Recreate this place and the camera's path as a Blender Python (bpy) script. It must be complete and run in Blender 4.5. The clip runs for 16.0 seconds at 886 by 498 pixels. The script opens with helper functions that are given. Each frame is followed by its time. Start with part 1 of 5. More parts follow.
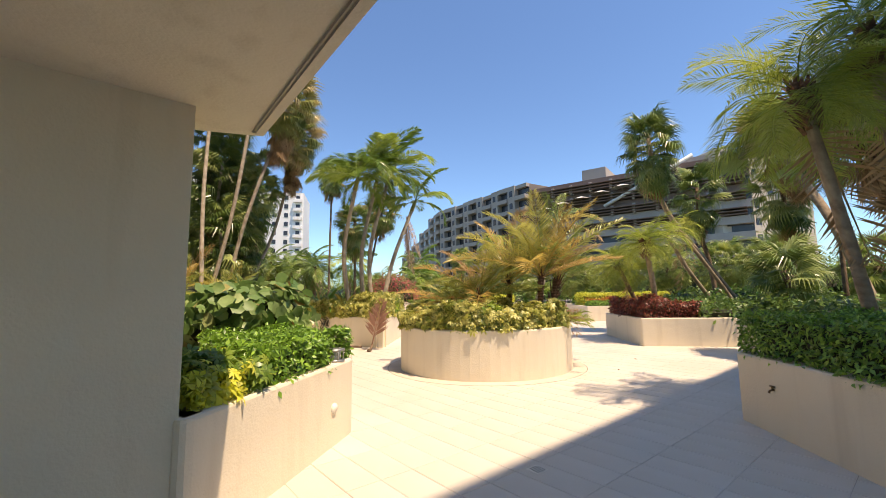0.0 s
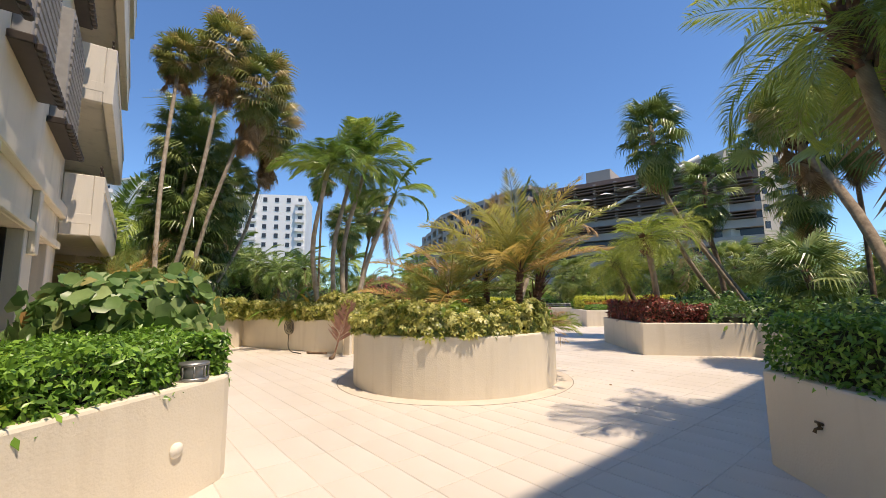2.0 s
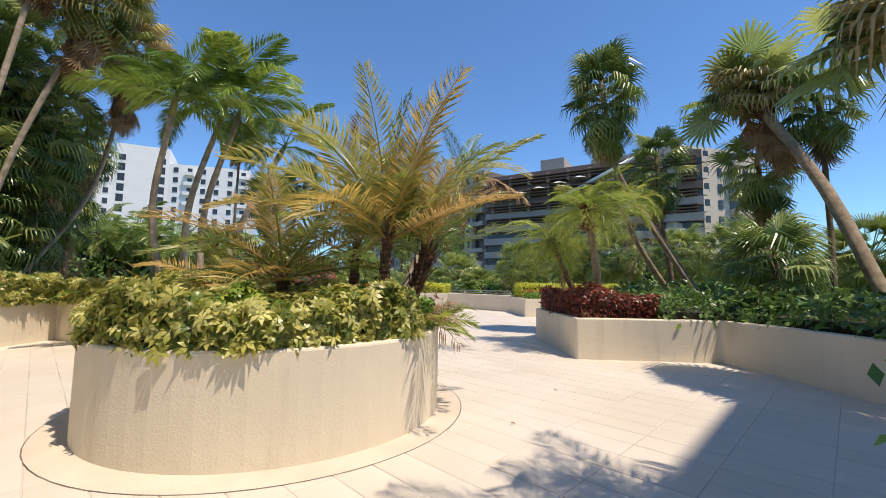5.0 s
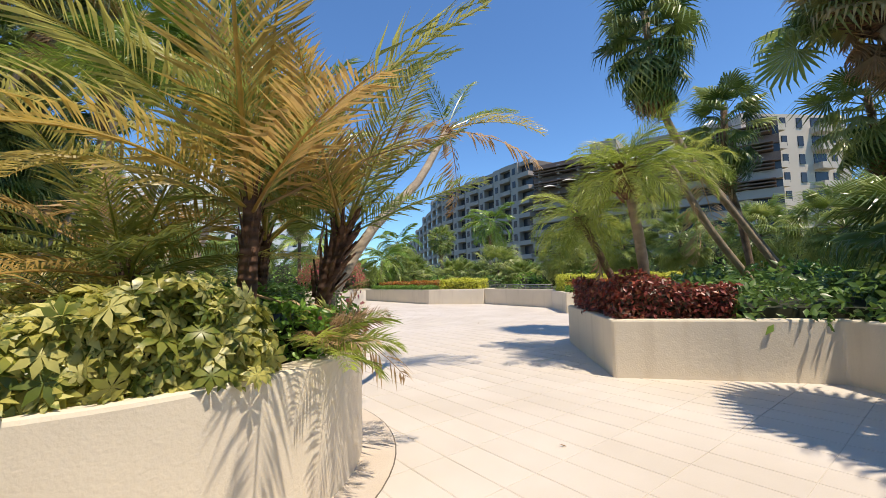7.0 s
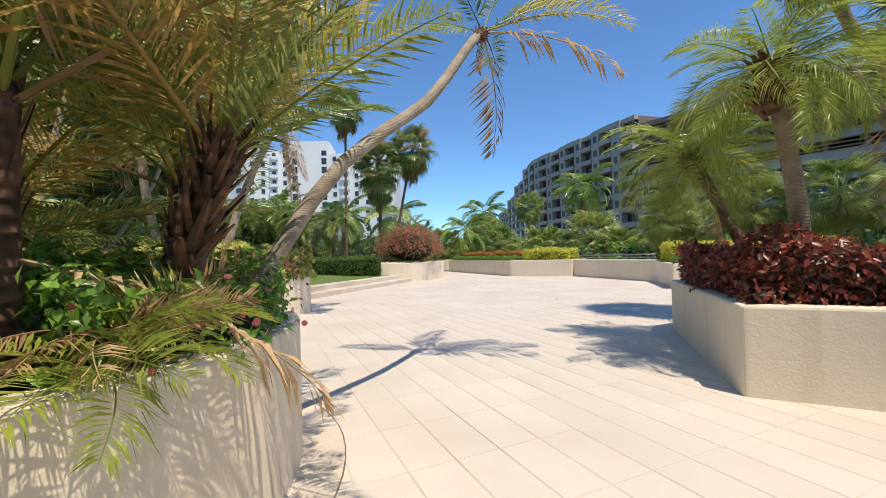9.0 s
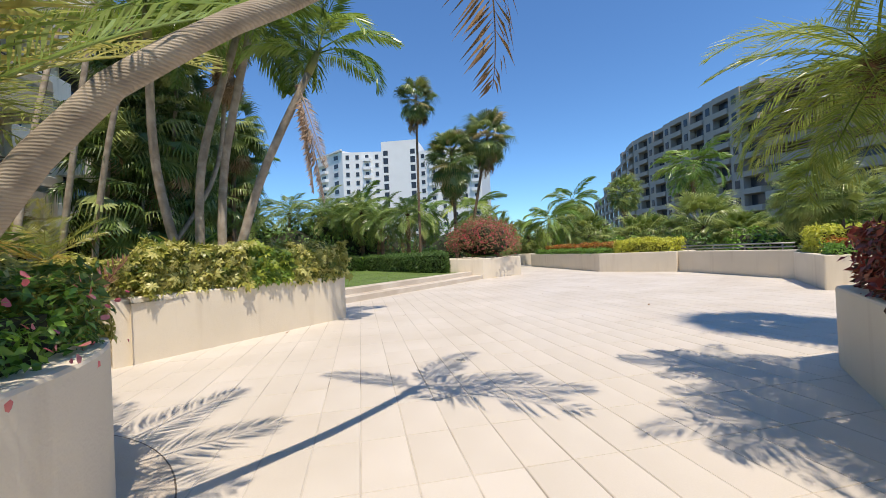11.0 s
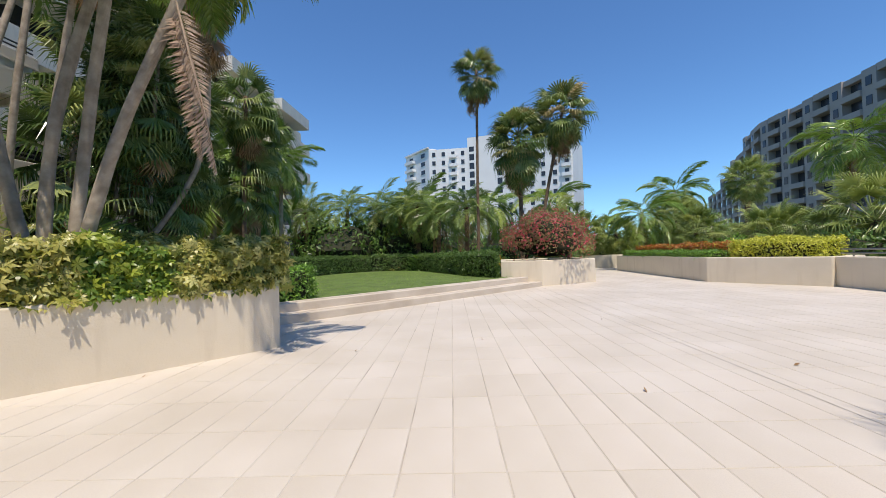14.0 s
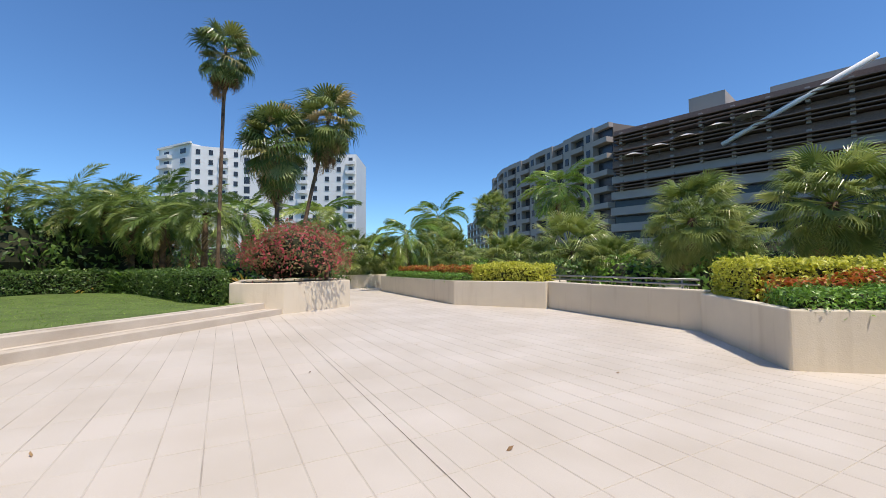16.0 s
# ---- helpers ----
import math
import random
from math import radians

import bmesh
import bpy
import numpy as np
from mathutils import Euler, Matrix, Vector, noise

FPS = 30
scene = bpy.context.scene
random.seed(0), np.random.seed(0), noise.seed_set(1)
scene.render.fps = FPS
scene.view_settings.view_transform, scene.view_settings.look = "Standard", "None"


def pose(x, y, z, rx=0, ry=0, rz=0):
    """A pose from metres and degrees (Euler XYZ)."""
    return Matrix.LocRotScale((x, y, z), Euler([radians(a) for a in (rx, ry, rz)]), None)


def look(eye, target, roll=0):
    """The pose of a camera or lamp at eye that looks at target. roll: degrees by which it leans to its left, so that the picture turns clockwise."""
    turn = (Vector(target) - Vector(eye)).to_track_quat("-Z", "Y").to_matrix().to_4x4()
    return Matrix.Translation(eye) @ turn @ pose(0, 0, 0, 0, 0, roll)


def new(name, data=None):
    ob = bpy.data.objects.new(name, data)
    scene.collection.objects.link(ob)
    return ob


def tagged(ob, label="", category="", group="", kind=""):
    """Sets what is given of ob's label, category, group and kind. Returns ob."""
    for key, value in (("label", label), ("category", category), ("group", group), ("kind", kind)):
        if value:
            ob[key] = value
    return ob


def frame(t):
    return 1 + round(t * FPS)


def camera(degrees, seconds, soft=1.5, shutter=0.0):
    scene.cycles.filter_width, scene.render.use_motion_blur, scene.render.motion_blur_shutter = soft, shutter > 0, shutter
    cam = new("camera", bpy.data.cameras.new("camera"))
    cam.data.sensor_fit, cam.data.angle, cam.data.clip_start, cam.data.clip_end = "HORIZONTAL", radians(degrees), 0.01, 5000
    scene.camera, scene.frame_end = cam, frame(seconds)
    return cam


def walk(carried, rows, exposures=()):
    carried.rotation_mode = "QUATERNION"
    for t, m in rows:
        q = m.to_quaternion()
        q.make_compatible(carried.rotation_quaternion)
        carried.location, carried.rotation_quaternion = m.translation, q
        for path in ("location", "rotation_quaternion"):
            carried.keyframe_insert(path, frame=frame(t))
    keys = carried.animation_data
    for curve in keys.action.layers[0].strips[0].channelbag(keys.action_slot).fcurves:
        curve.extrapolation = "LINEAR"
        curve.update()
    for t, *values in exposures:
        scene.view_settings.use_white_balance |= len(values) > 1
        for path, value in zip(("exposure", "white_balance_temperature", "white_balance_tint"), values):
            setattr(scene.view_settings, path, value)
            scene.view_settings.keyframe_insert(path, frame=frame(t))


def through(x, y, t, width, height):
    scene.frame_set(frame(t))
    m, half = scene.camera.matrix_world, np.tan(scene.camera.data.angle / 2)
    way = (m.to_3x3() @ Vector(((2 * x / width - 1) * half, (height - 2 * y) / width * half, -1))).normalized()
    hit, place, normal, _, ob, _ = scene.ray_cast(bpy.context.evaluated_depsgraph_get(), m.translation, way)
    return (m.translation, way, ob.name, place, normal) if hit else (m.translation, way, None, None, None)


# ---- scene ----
cam = camera(94.9, 16.0, soft=0.75)
EXPOSURES = [(0.0, 1.0, 9100, 20), (0.7, 0.80, 8700, 20), (1.5, 0.70, 8000, 18), (3.5, 0.67, 7450, 15), (7.0, 0.66, 7300, 13), (9.0, 0.60, 7250, 12), (11.0, 0.55, 7050, 12), (16.0, 0.39, 6950, 13)]
PATH = [
    (0, (-0.227, -3.701, 1.458), (-0.516, -1.735, 1.684), -0.9),
    (0.5, (-0.127, -3.362, 1.415), (-0.25, -1.382, 1.665), -2.7),
    (1, (-0.019, -3.014, 1.38), (-0.213, -1.036, 1.605), -4.1),
    (1.5, (0.187, -2.688, 1.382), (-0.117, -0.725, 1.621), -0.7),
    (2, (0.341, -2.319, 1.361), (0.028, -0.359, 1.608), -0.6),
    (2.5, (0.526, -1.975, 1.335), (0.152, -0.02, 1.531), -0.3),
    (3, (0.699, -1.57, 1.333), (0.474, 0.409, 1.508), 1.4),
    (3.5, (0.857, -1.112, 1.368), (0.754, 0.874, 1.582), 0.4),
    (4, (0.964, -0.604, 1.374), (0.888, 1.385, 1.572), 0.6),
    (6.5, (2.144, 2.059, 1.254), (1.875, 4.034, 1.42), -0.6),
    (7, (2.271, 2.492, 1.314), (1.913, 4.453, 1.472), -1.4),
    (7.5, (2.36, 2.868, 1.27), (1.89, 4.808, 1.4), -0.9),
    (8, (2.472, 3.285, 1.264), (1.879, 5.193, 1.353), -1.1),
    (8.5, (2.572, 3.762, 1.226), (1.865, 5.633, 1.273), -1.2),
    (10.8, (2.591, 5.841, 1.243), (1.454, 7.486, 1.266), -2.9),
    (11, (2.602, 6.085, 1.24), (1.412, 7.692, 1.257), -2.7),
    (11.5, (2.548, 6.683, 1.268), (1.194, 8.155, 1.28), -2.4),
    (12, (2.466, 7.209, 1.278), (0.969, 8.536, 1.284), -2.1),
    (12.5, (2.32, 7.693, 1.271), (0.714, 8.885, 1.275), -2.1),
    (13, (2.091, 8.398, 1.236), (0.442, 9.529, 1.237), -1.8),
    (13.5, (1.971, 9.004, 1.215), (0.354, 10.182, 1.221), -1.9),
    (14, (1.838, 9.608, 1.247), (0.324, 10.915, 1.269), -1.7),
    (14.5, (1.85, 10.095, 1.337), (0.473, 11.545, 1.385), -1.0),
    (15, (1.682, 10.84, 1.347), (0.503, 12.453, 1.439), -0.6),
    (15.5, (1.641, 11.421, 1.381), (0.704, 13.184, 1.491), -0.3),
    (16, (1.586, 11.984, 1.357), (0.918, 13.868, 1.441), -0.3),
]
walk(cam, [(t, look(eye, target, roll)) for t, eye, target, roll in PATH], EXPOSURES)

# ---- world and sun ----
SUN_SHIFT = Vector((-0.35, 0.21, -1.0))          # way of the sunlight for one metre of fall
sun_from = -SUN_SHIFT.normalized()
world = bpy.data.worlds.new("sky")
scene.world = world
world.use_nodes = True
wn = world.node_tree
sky = wn.nodes.new("ShaderNodeTexSky")
sky.sky_type = 'NISHITA'
sky.sun_disc = False
sky.sun_elevation = math.asin(sun_from.z)
sky.sun_rotation = math.atan2(sun_from.x, sun_from.y)
sky.altitude, sky.air_density, sky.dust_density, sky.ozone_density = 200.0, 0.95, 0.0, 1.2
tint = wn.nodes.new("ShaderNodeMix")
tint.data_type, tint.blend_type = 'RGBA', 'MULTIPLY'
tint.inputs[0].default_value, tint.inputs[7].default_value = 1.0, (0.385, 0.64, 0.89, 1)
wn.links.new(sky.outputs[0], tint.inputs[6])
wn.links.new(tint.outputs[2], wn.nodes["Background"].inputs[0])
wn.nodes["Background"].inputs[1].default_value = 0.15
lamp = bpy.data.lights.new("sun", 'SUN')
lamp.energy, lamp.angle, lamp.color = 3.2, radians(0.55), (1.0, 0.93, 0.82)
new("sun", lamp).matrix_world = look((0, 0, 60), Vector((0, 0, 60)) + SUN_SHIFT)


# ---- materials ----
def material(name, rough=0.8, metal=0.0):
    m = bpy.data.materials.new(name)
    m.use_nodes = True
    b = m.node_tree.nodes["Principled BSDF"]
    b.inputs["Roughness"].default_value, b.inputs["Metallic"].default_value = rough, metal
    return m, m.node_tree, b


def noise_node(nt, scale, detail=4.0, coord="Object", stretch=None):
    tc = nt.nodes.new("ShaderNodeTexCoord")
    n = nt.nodes.new("ShaderNodeTexNoise")
    n.inputs["Scale"].default_value, n.inputs["Detail"].default_value = scale, detail
    if stretch:
        mp = nt.nodes.new("ShaderNodeMapping")
        mp.inputs["Scale"].default_value = stretch
        nt.links.new(tc.outputs[coord], mp.inputs[0])
        nt.links.new(mp.outputs[0], n.inputs["Vector"])
    else:
        nt.links.new(tc.outputs[coord], n.inputs["Vector"])
    return n.outputs["Fac"]


def ramp(nt, fac, stops):
    r = nt.nodes.new("ShaderNodeValToRGB")
    els = r.color_ramp.elements
    while len(els) < len(stops):
        els.new(0.5)
    for e, (p, c) in zip(els, stops):
        e.position, e.color = p, (*c, 1)
    nt.links.new(fac, r.inputs[0])
    return r.outputs[0]


def mixc(nt, a, b, fac, mode='MIX'):
    m = nt.nodes.new("ShaderNodeMix")
    m.data_type, m.blend_type = 'RGBA', mode
    for sock, v in ((m.inputs[0], fac), (m.inputs[6], a), (m.inputs[7], b)):
        if isinstance(v, (int, float)):
            sock.default_value = v
        elif isinstance(v, tuple):
            sock.default_value = (*v, 1)
        else:
            nt.links.new(v, sock)
    return m.outputs[2]


def bump(nt, b, height, strength, dist):
    n = nt.nodes.new("ShaderNodeBump")
    n.inputs["Strength"].default_value, n.inputs["Distance"].default_value = strength, dist
    nt.links.new(height, n.inputs["Height"])
    nt.links.new(n.outputs[0], b.inputs["Normal"])


def surface(name, base, dark, scale=1.5, fine=60, rough=0.85, strength=0.4, dist=0.01, low=0.35, high=0.65, grain=0.25):
    m, nt, b = material(name, rough)
    c = ramp(nt, noise_node(nt, scale, 6), [(low, dark), (high, base)])
    f = noise_node(nt, fine, 3)
    c = mixc(nt, c, ramp(nt, f, [(0.3, (0.7, 0.7, 0.7)), (0.7, (1, 1, 1))]), grain, 'MULTIPLY')
    nt.links.new(c, b.inputs["Base Color"])
    bump(nt, b, f, strength, dist)
    return m


def stucco_material(name, base, stain):
    """Trowelled stucco with runs of dirt and patched cracks."""
    m, nt, b = material(name, 0.9)
    c = ramp(nt, noise_node(nt, 1.1, 7), [(0.3, tuple(v * 0.9 for v in base)), (0.7, base)])
    runs = ramp(nt, noise_node(nt, 1.0, 5, stretch=(5, 5, 0.5)), [(0.55, (0, 0, 0)), (0.8, (1, 1, 1))])
    c = mixc(nt, c, stain, mixc(nt, (0, 0, 0), runs, 0.3))
    nt.links.new(c, b.inputs["Base Color"])
    trowel = mixc(nt, noise_node(nt, 9, 8), noise_node(nt, 55, 3), 0.4)
    bump(nt, b, trowel, 0.35, 0.02)
    return m


def tile_material():
    m, nt, b = material("cream_tile", 0.55)
    oi = nt.nodes.new("ShaderNodeObjectInfo")
    geo = nt.nodes.new("ShaderNodeNewGeometry")
    add = nt.nodes.new("ShaderNodeMath")
    add.operation = 'ADD'
    nt.links.new(oi.outputs["Random"], add.inputs[0])
    nt.links.new(geo.outputs["Random Per Island"], add.inputs[1])
    fr = nt.nodes.new("ShaderNodeMath")
    fr.operation = 'FRACT'
    nt.links.new(add.outputs[0], fr.inputs[0])
    c = ramp(nt, fr.outputs[0], [(0.0, (0.65, 0.59, 0.515)), (0.5, (0.665, 0.605, 0.53)), (1.0, (0.68, 0.615, 0.54))])
    c = mixc(nt, c, ramp(nt, noise_node(nt, 0.7, 8), [(0.35, (0.86, 0.84, 0.8)), (0.62, (1, 1, 1))]), 0.8, 'MULTIPLY')
    c = mixc(nt, c, ramp(nt, noise_node(nt, 130, 2), [(0.3, (0.8, 0.8, 0.8)), (0.6, (1, 1, 1))]), 0.35, 'MULTIPLY')
    nt.links.new(c, b.inputs["Base Color"])
    bump(nt, b, noise_node(nt, 40, 4), 0.15, 0.005)
    return m


def leaf_material(name, stops, rough=0.4, through=0.3, per_object=False, blotch=None):
    """Leaves: colour varies from leaf to leaf; part of the light passes through."""
    m, nt, b = material(name, rough)
    stops = [(p, tuple(min(0.85, 1.22 * v) for v in c)) for p, c in stops]
    if per_object:
        src = nt.nodes.new("ShaderNodeObjectInfo").outputs["Random"]
    else:
        src = nt.nodes.new("ShaderNodeNewGeometry").outputs["Random Per Island"]
    c = ramp(nt, src, stops)
    if blotch:
        c = mixc(nt, c, blotch, ramp(nt, noise_node(nt, 26, 2), [(0.56, (0, 0, 0)), (0.68, (0.8, 0.8, 0.8))]))
    c = mixc(nt, c, ramp(nt, noise_node(nt, 14, 3), [(0.35, (0.6, 0.62, 0.55)), (0.65, (1, 1, 1))]), 0.4, 'MULTIPLY')
    nt.links.new(c, b.inputs["Base Color"])
    t = nt.nodes.new("ShaderNodeBsdfTranslucent")
    nt.links.new(c, t.inputs[0])
    mx = nt.nodes.new("ShaderNodeMixShader")
    mx.inputs[0].default_value = through
    out = nt.nodes["Material Output"]
    nt.links.new(b.outputs[0], mx.inputs[1])
    nt.links.new(t.outputs[0], mx.inputs[2])
    nt.links.new(mx.outputs[0], out.inputs[0])
    return m


def bark_material(name, base, dark, rings=14.0, strength=0.6):
    m, nt, b = material(name, 0.9)
    tc = nt.nodes.new("ShaderNodeTexCoord")
    w = nt.nodes.new("ShaderNodeTexWave")
    w.bands_direction = 'Z'
    w.inputs["Scale"].default_value, w.inputs["Distortion"].default_value = rings, 3.0
    w.inputs["Detail"].default_value = 3.0
    nt.links.new(tc.outputs["Object"], w.inputs["Vector"])
    c = mixc(nt, ramp(nt, noise_node(nt, 7, 6), [(0.35, dark), (0.65, base)]), ramp(nt, w.outputs["Fac"], [(0.1, (0.5, 0.47, 0.42)), (0.5, (1, 1, 1))]), 0.25, 'MULTIPLY')
    nt.links.new(c, b.inputs["Base Color"])
    bump(nt, b, w.outputs["Fac"], strength, 0.02)
    return m


def plain(name, colour, rough=0.5, metal=0.0, vary=0.25, scale=6):
    m, nt, b = material(name, rough, metal)
    c = ramp(nt, noise_node(nt, scale, 5), [(0.3, tuple(v * (1 - vary) for v in colour)), (0.7, colour)])
    nt.links.new(c, b.inputs["Base Color"])
    return m


STUCCO = stucco_material("cream_stucco", (0.765, 0.68, 0.54), (0.42, 0.33, 0.22))
FACADE = stucco_material("facade_stucco", (0.80, 0.72, 0.58), (0.30, 0.27, 0.22))
CONCRETE = stucco_material("balcony_concrete", (0.78, 0.725, 0.63), (0.22, 0.2, 0.18))
TILE = tile_material()
GROUT = surface("grout", (0.56, 0.505, 0.44), (0.33, 0.285, 0.235), 0.9, 90, low=0.36, high=0.52)
DARK_JOINT = surface("dirty_joint", (0.22, 0.18, 0.14), (0.10, 0.08, 0.06), 4, 60)
APRON = surface("worn_screed", (0.67, 0.595, 0.50), (0.56, 0.48, 0.39), 1.2, 80)
SOIL = surface("soil", (0.07, 0.05, 0.035), (0.03, 0.022, 0.016), 6, 40)
EARTH = surface("earth", (0.10, 0.12, 0.05), (0.06, 0.07, 0.035), 0.5, 12)
# core of bushes and trees: shade deep in the foliage put into the colour
CORE_SHADE = plain("foliage_shade", (0.03, 0.035, 0.014), 0.9)
GLASS = material("dark_glass", 0.05)[0]
GLASS.node_tree.nodes["Principled BSDF"].inputs["Base Color"].default_value = (0.012, 0.014, 0.018, 1)
# near-black: painted shade of recess and slots, own colour of wire and cable
DARK = plain("shade_and_wire", (0.02, 0.019, 0.018), 0.8)
BRONZE = plain("bronze_frame", (0.06, 0.045, 0.035), 0.45, 0.3)
METAL = plain("grey_metal", (0.35, 0.35, 0.34), 0.4, 0.7)
BRASS = plain("tarnished_brass", (0.16, 0.10, 0.05), 0.5, 0.8)
WHITE = plain("white_paint", (0.80, 0.80, 0.78), 0.7, 0, 0.06, 0.3)
TAN = plain("taupe_render", (0.21, 0.175, 0.15), 0.85, 0, 0.12, 0.2)
TAN_LIGHT = plain("pale_render", (0.42, 0.365, 0.32), 0.85, 0, 0.1, 0.2)
# far window glass, and the painted shade of far balcony recesses
FAR_GLASS_SHADE = plain("far_window_and_recess", (0.045, 0.05, 0.06), 0.2, 0, 0.3, 0.5)
SHUTTER = plain("weathered_grey_paint", (0.34, 0.33, 0.32), 0.7)
GABLE = plain("cream_render", (0.62, 0.54, 0.44), 0.85, 0, 0.1, 0.2)
CANVAS = plain("white_canvas", (0.7, 0.68, 0.64), 0.8)
ROOF_SLAT = plain("brown_pergola", (0.24, 0.16, 0.125), 0.8)

PALM = leaf_material("palm_green", [(0, (0.10, 0.18, 0.03)), (0.6, (0.19, 0.30, 0.05)), (1, (0.36, 0.44, 0.10))], 0.28, 0.3, True)
PALM_BLUE = leaf_material("date_palm_green", [(0, (0.12, 0.19, 0.05)), (0.6, (0.23, 0.32, 0.08)), (1, (0.40, 0.45, 0.15))], 0.28, 0.36, True)
PALM_GOLD = leaf_material("yellowing_palm", [(0, (0.20, 0.25, 0.065)), (0.3, (0.34, 0.36, 0.10)), (0.6, (0.46, 0.41, 0.12)), (0.85, (0.50, 0.34, 0.10)), (1, (0.38, 0.25, 0.13))], 0.35, 0.5, True)
FAN = leaf_material("fan_palm_green", [(0, (0.06, 0.105, 0.025)), (0.5, (0.14, 0.21, 0.05)), (1, (0.34, 0.39, 0.14))], 0.3, 0.22, True)
FAN_PALE = leaf_material("sabal_green", [(0, (0.17, 0.235, 0.065)), (0.6, (0.30, 0.37, 0.11)), (1, (0.44, 0.48, 0.17))], 0.3, 0.4, True)
FAN_OLIVE = leaf_material("olive_fan_leaf", [(0, (0.12, 0.17, 0.04)), (0.4, (0.27, 0.29, 0.08)), (0.7, (0.42, 0.36, 0.14)), (1, (0.48, 0.36, 0.19))], 0.3, 0.3, True)
PALM_LIME = leaf_material("lime_palm_green", [(0, (0.20, 0.26, 0.045)), (0.6, (0.33, 0.39, 0.07)), (1, (0.44, 0.46, 0.11))], 0.35, 0.5, True)
DEAD = leaf_material("dead_frond", [(0, (0.189, 0.109, 0.051)), (0.6, (0.348, 0.217, 0.109)), (1, (0.522, 0.362, 0.203))], 0.8, 0.25, True)
PALE_DEAD = leaf_material("pale_dry_frond", [(0, (0.36, 0.25, 0.19)), (1, (0.48, 0.35, 0.26))], 0.8, 0.2, True)
DRY_RED = leaf_material("dry_red_frond", [(0, (0.16, 0.075, 0.05)), (1, (0.24, 0.12, 0.08))], 0.8, 0.15, True)
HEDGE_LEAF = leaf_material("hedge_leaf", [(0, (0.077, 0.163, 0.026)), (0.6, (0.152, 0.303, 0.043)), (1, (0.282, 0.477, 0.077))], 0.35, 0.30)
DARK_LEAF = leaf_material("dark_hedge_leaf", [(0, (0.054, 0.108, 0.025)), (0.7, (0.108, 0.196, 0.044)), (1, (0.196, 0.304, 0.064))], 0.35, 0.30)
SCHEFF = leaf_material("variegated_leaf", [(0, (0.10, 0.15, 0.03)), (0.3, (0.29, 0.30, 0.06)), (0.6, (0.51, 0.47, 0.13)), (1, (0.68, 0.65, 0.27))], 0.35, 0.40, blotch=(0.13, 0.20, 0.035))
SCHEFF_G = leaf_material("schefflera_leaf", [(0, (0.10, 0.19, 0.03)), (0.6, (0.23, 0.33, 0.055)), (1, (0.435, 0.478, 0.072))], 0.35, 0.40)
RED_LEAF = leaf_material("red_ti_leaf", [(0, (0.06, 0.05, 0.025)), (0.45, (0.20, 0.045, 0.035)), (0.8, (0.34, 0.07, 0.05)), (1, (0.40, 0.16, 0.08))], 0.35, 0.35)
CROTON = leaf_material("croton_leaf", [(0, (0.435, 0.072, 0.029)), (0.5, (0.609, 0.203, 0.043)), (0.75, (0.174, 0.217, 0.043)), (1, (0.725, 0.580, 0.087))], 0.4, 0.35)
GOLD_LEAF = leaf_material("golden_leaf", [(0, (0.290, 0.319, 0.043)), (0.5, (0.609, 0.609, 0.072)), (1, (0.750, 0.750, 0.131))], 0.4, 0.40)
GRAPE = leaf_material("sea_grape_leaf", [(0, (0.087, 0.174, 0.043)), (0.6, (0.189, 0.290, 0.102)), (0.9, (0.319, 0.406, 0.174)), (1, (0.435, 0.232, 0.087))], 0.4, 0.30)
BOUGAIN = leaf_material("bougainvillea_bract", [(0, (0.17, 0.20, 0.07)), (0.45, (0.27, 0.22, 0.10)), (0.7, (0.42, 0.16, 0.11)), (0.85, (0.60, 0.10, 0.12)), (1, (0.70, 0.10, 0.17))], 0.5, 0.45)
BROMEL = leaf_material("bromeliad_leaf", [(0, (0.145, 0.203, 0.029)), (0.5, (0.348, 0.290, 0.043)), (1, (0.493, 0.217, 0.058))], 0.4, 0.35)
GRASS = leaf_material("lawn_blade", [(0, (0.122, 0.224, 0.041)), (0.6, (0.203, 0.344, 0.060)), (1, (0.344, 0.447, 0.101))], 0.6, 0.35)
BARK_GREY = bark_material("grey_palm_bark", (0.45, 0.385, 0.305), (0.29, 0.24, 0.185), 26, 0.25)
BARK_BROWN = bark_material("brown_palm_bark", (0.26, 0.17, 0.105), (0.13, 0.085, 0.055), 22, 0.5)
BARK_TAN = bark_material("tan_palm_bark", (0.40, 0.31, 0.21), (0.25, 0.18, 0.12), 24, 0.35)
BOOT = bark_material("palm_boots", (0.26, 0.13, 0.075), (0.08, 0.04, 0.025), 5, 0.6)
SHAFT = plain("green_crownshaft", (0.20, 0.21, 0.06), 0.45)


# ---- mesh helpers ----
def mesh_from(name, verts, faces, mats, smooth=False):
    me = bpy.data.meshes.new(name)
    me.from_pydata([tuple(v) for v in verts], [], [tuple(f) for f in faces])
    for m in (mats if isinstance(mats, (list, tuple)) else [mats]):
        me.materials.append(m)
    if smooth:
        me.polygons.foreach_set("use_smooth", [True] * len(me.polygons))
    me.update()
    return me


def thing(name, label, category, group="", at=(0, 0, 0), kind=""):
    ob = new(name)
    ob.empty_display_size = 0.2
    ob.location = at
    return tagged(ob, label, category, group, kind)


def child(name, data, parent, label="", m=None):
    """A part under its thing, placed in the world by m (or with the world's own coordinates)."""
    ob = new(name, data)
    ob.parent = parent
    ob.matrix_parent_inverse = Matrix.Translation(-Vector(parent.location)) if parent.parent is None else Matrix.Identity(4)
    if m is not None:
        ob.matrix_basis = m
    return tagged(ob, label)


def solid(name, data, label, category, kind="", group=""):
    return tagged(new(name, data), label, category, group, kind)


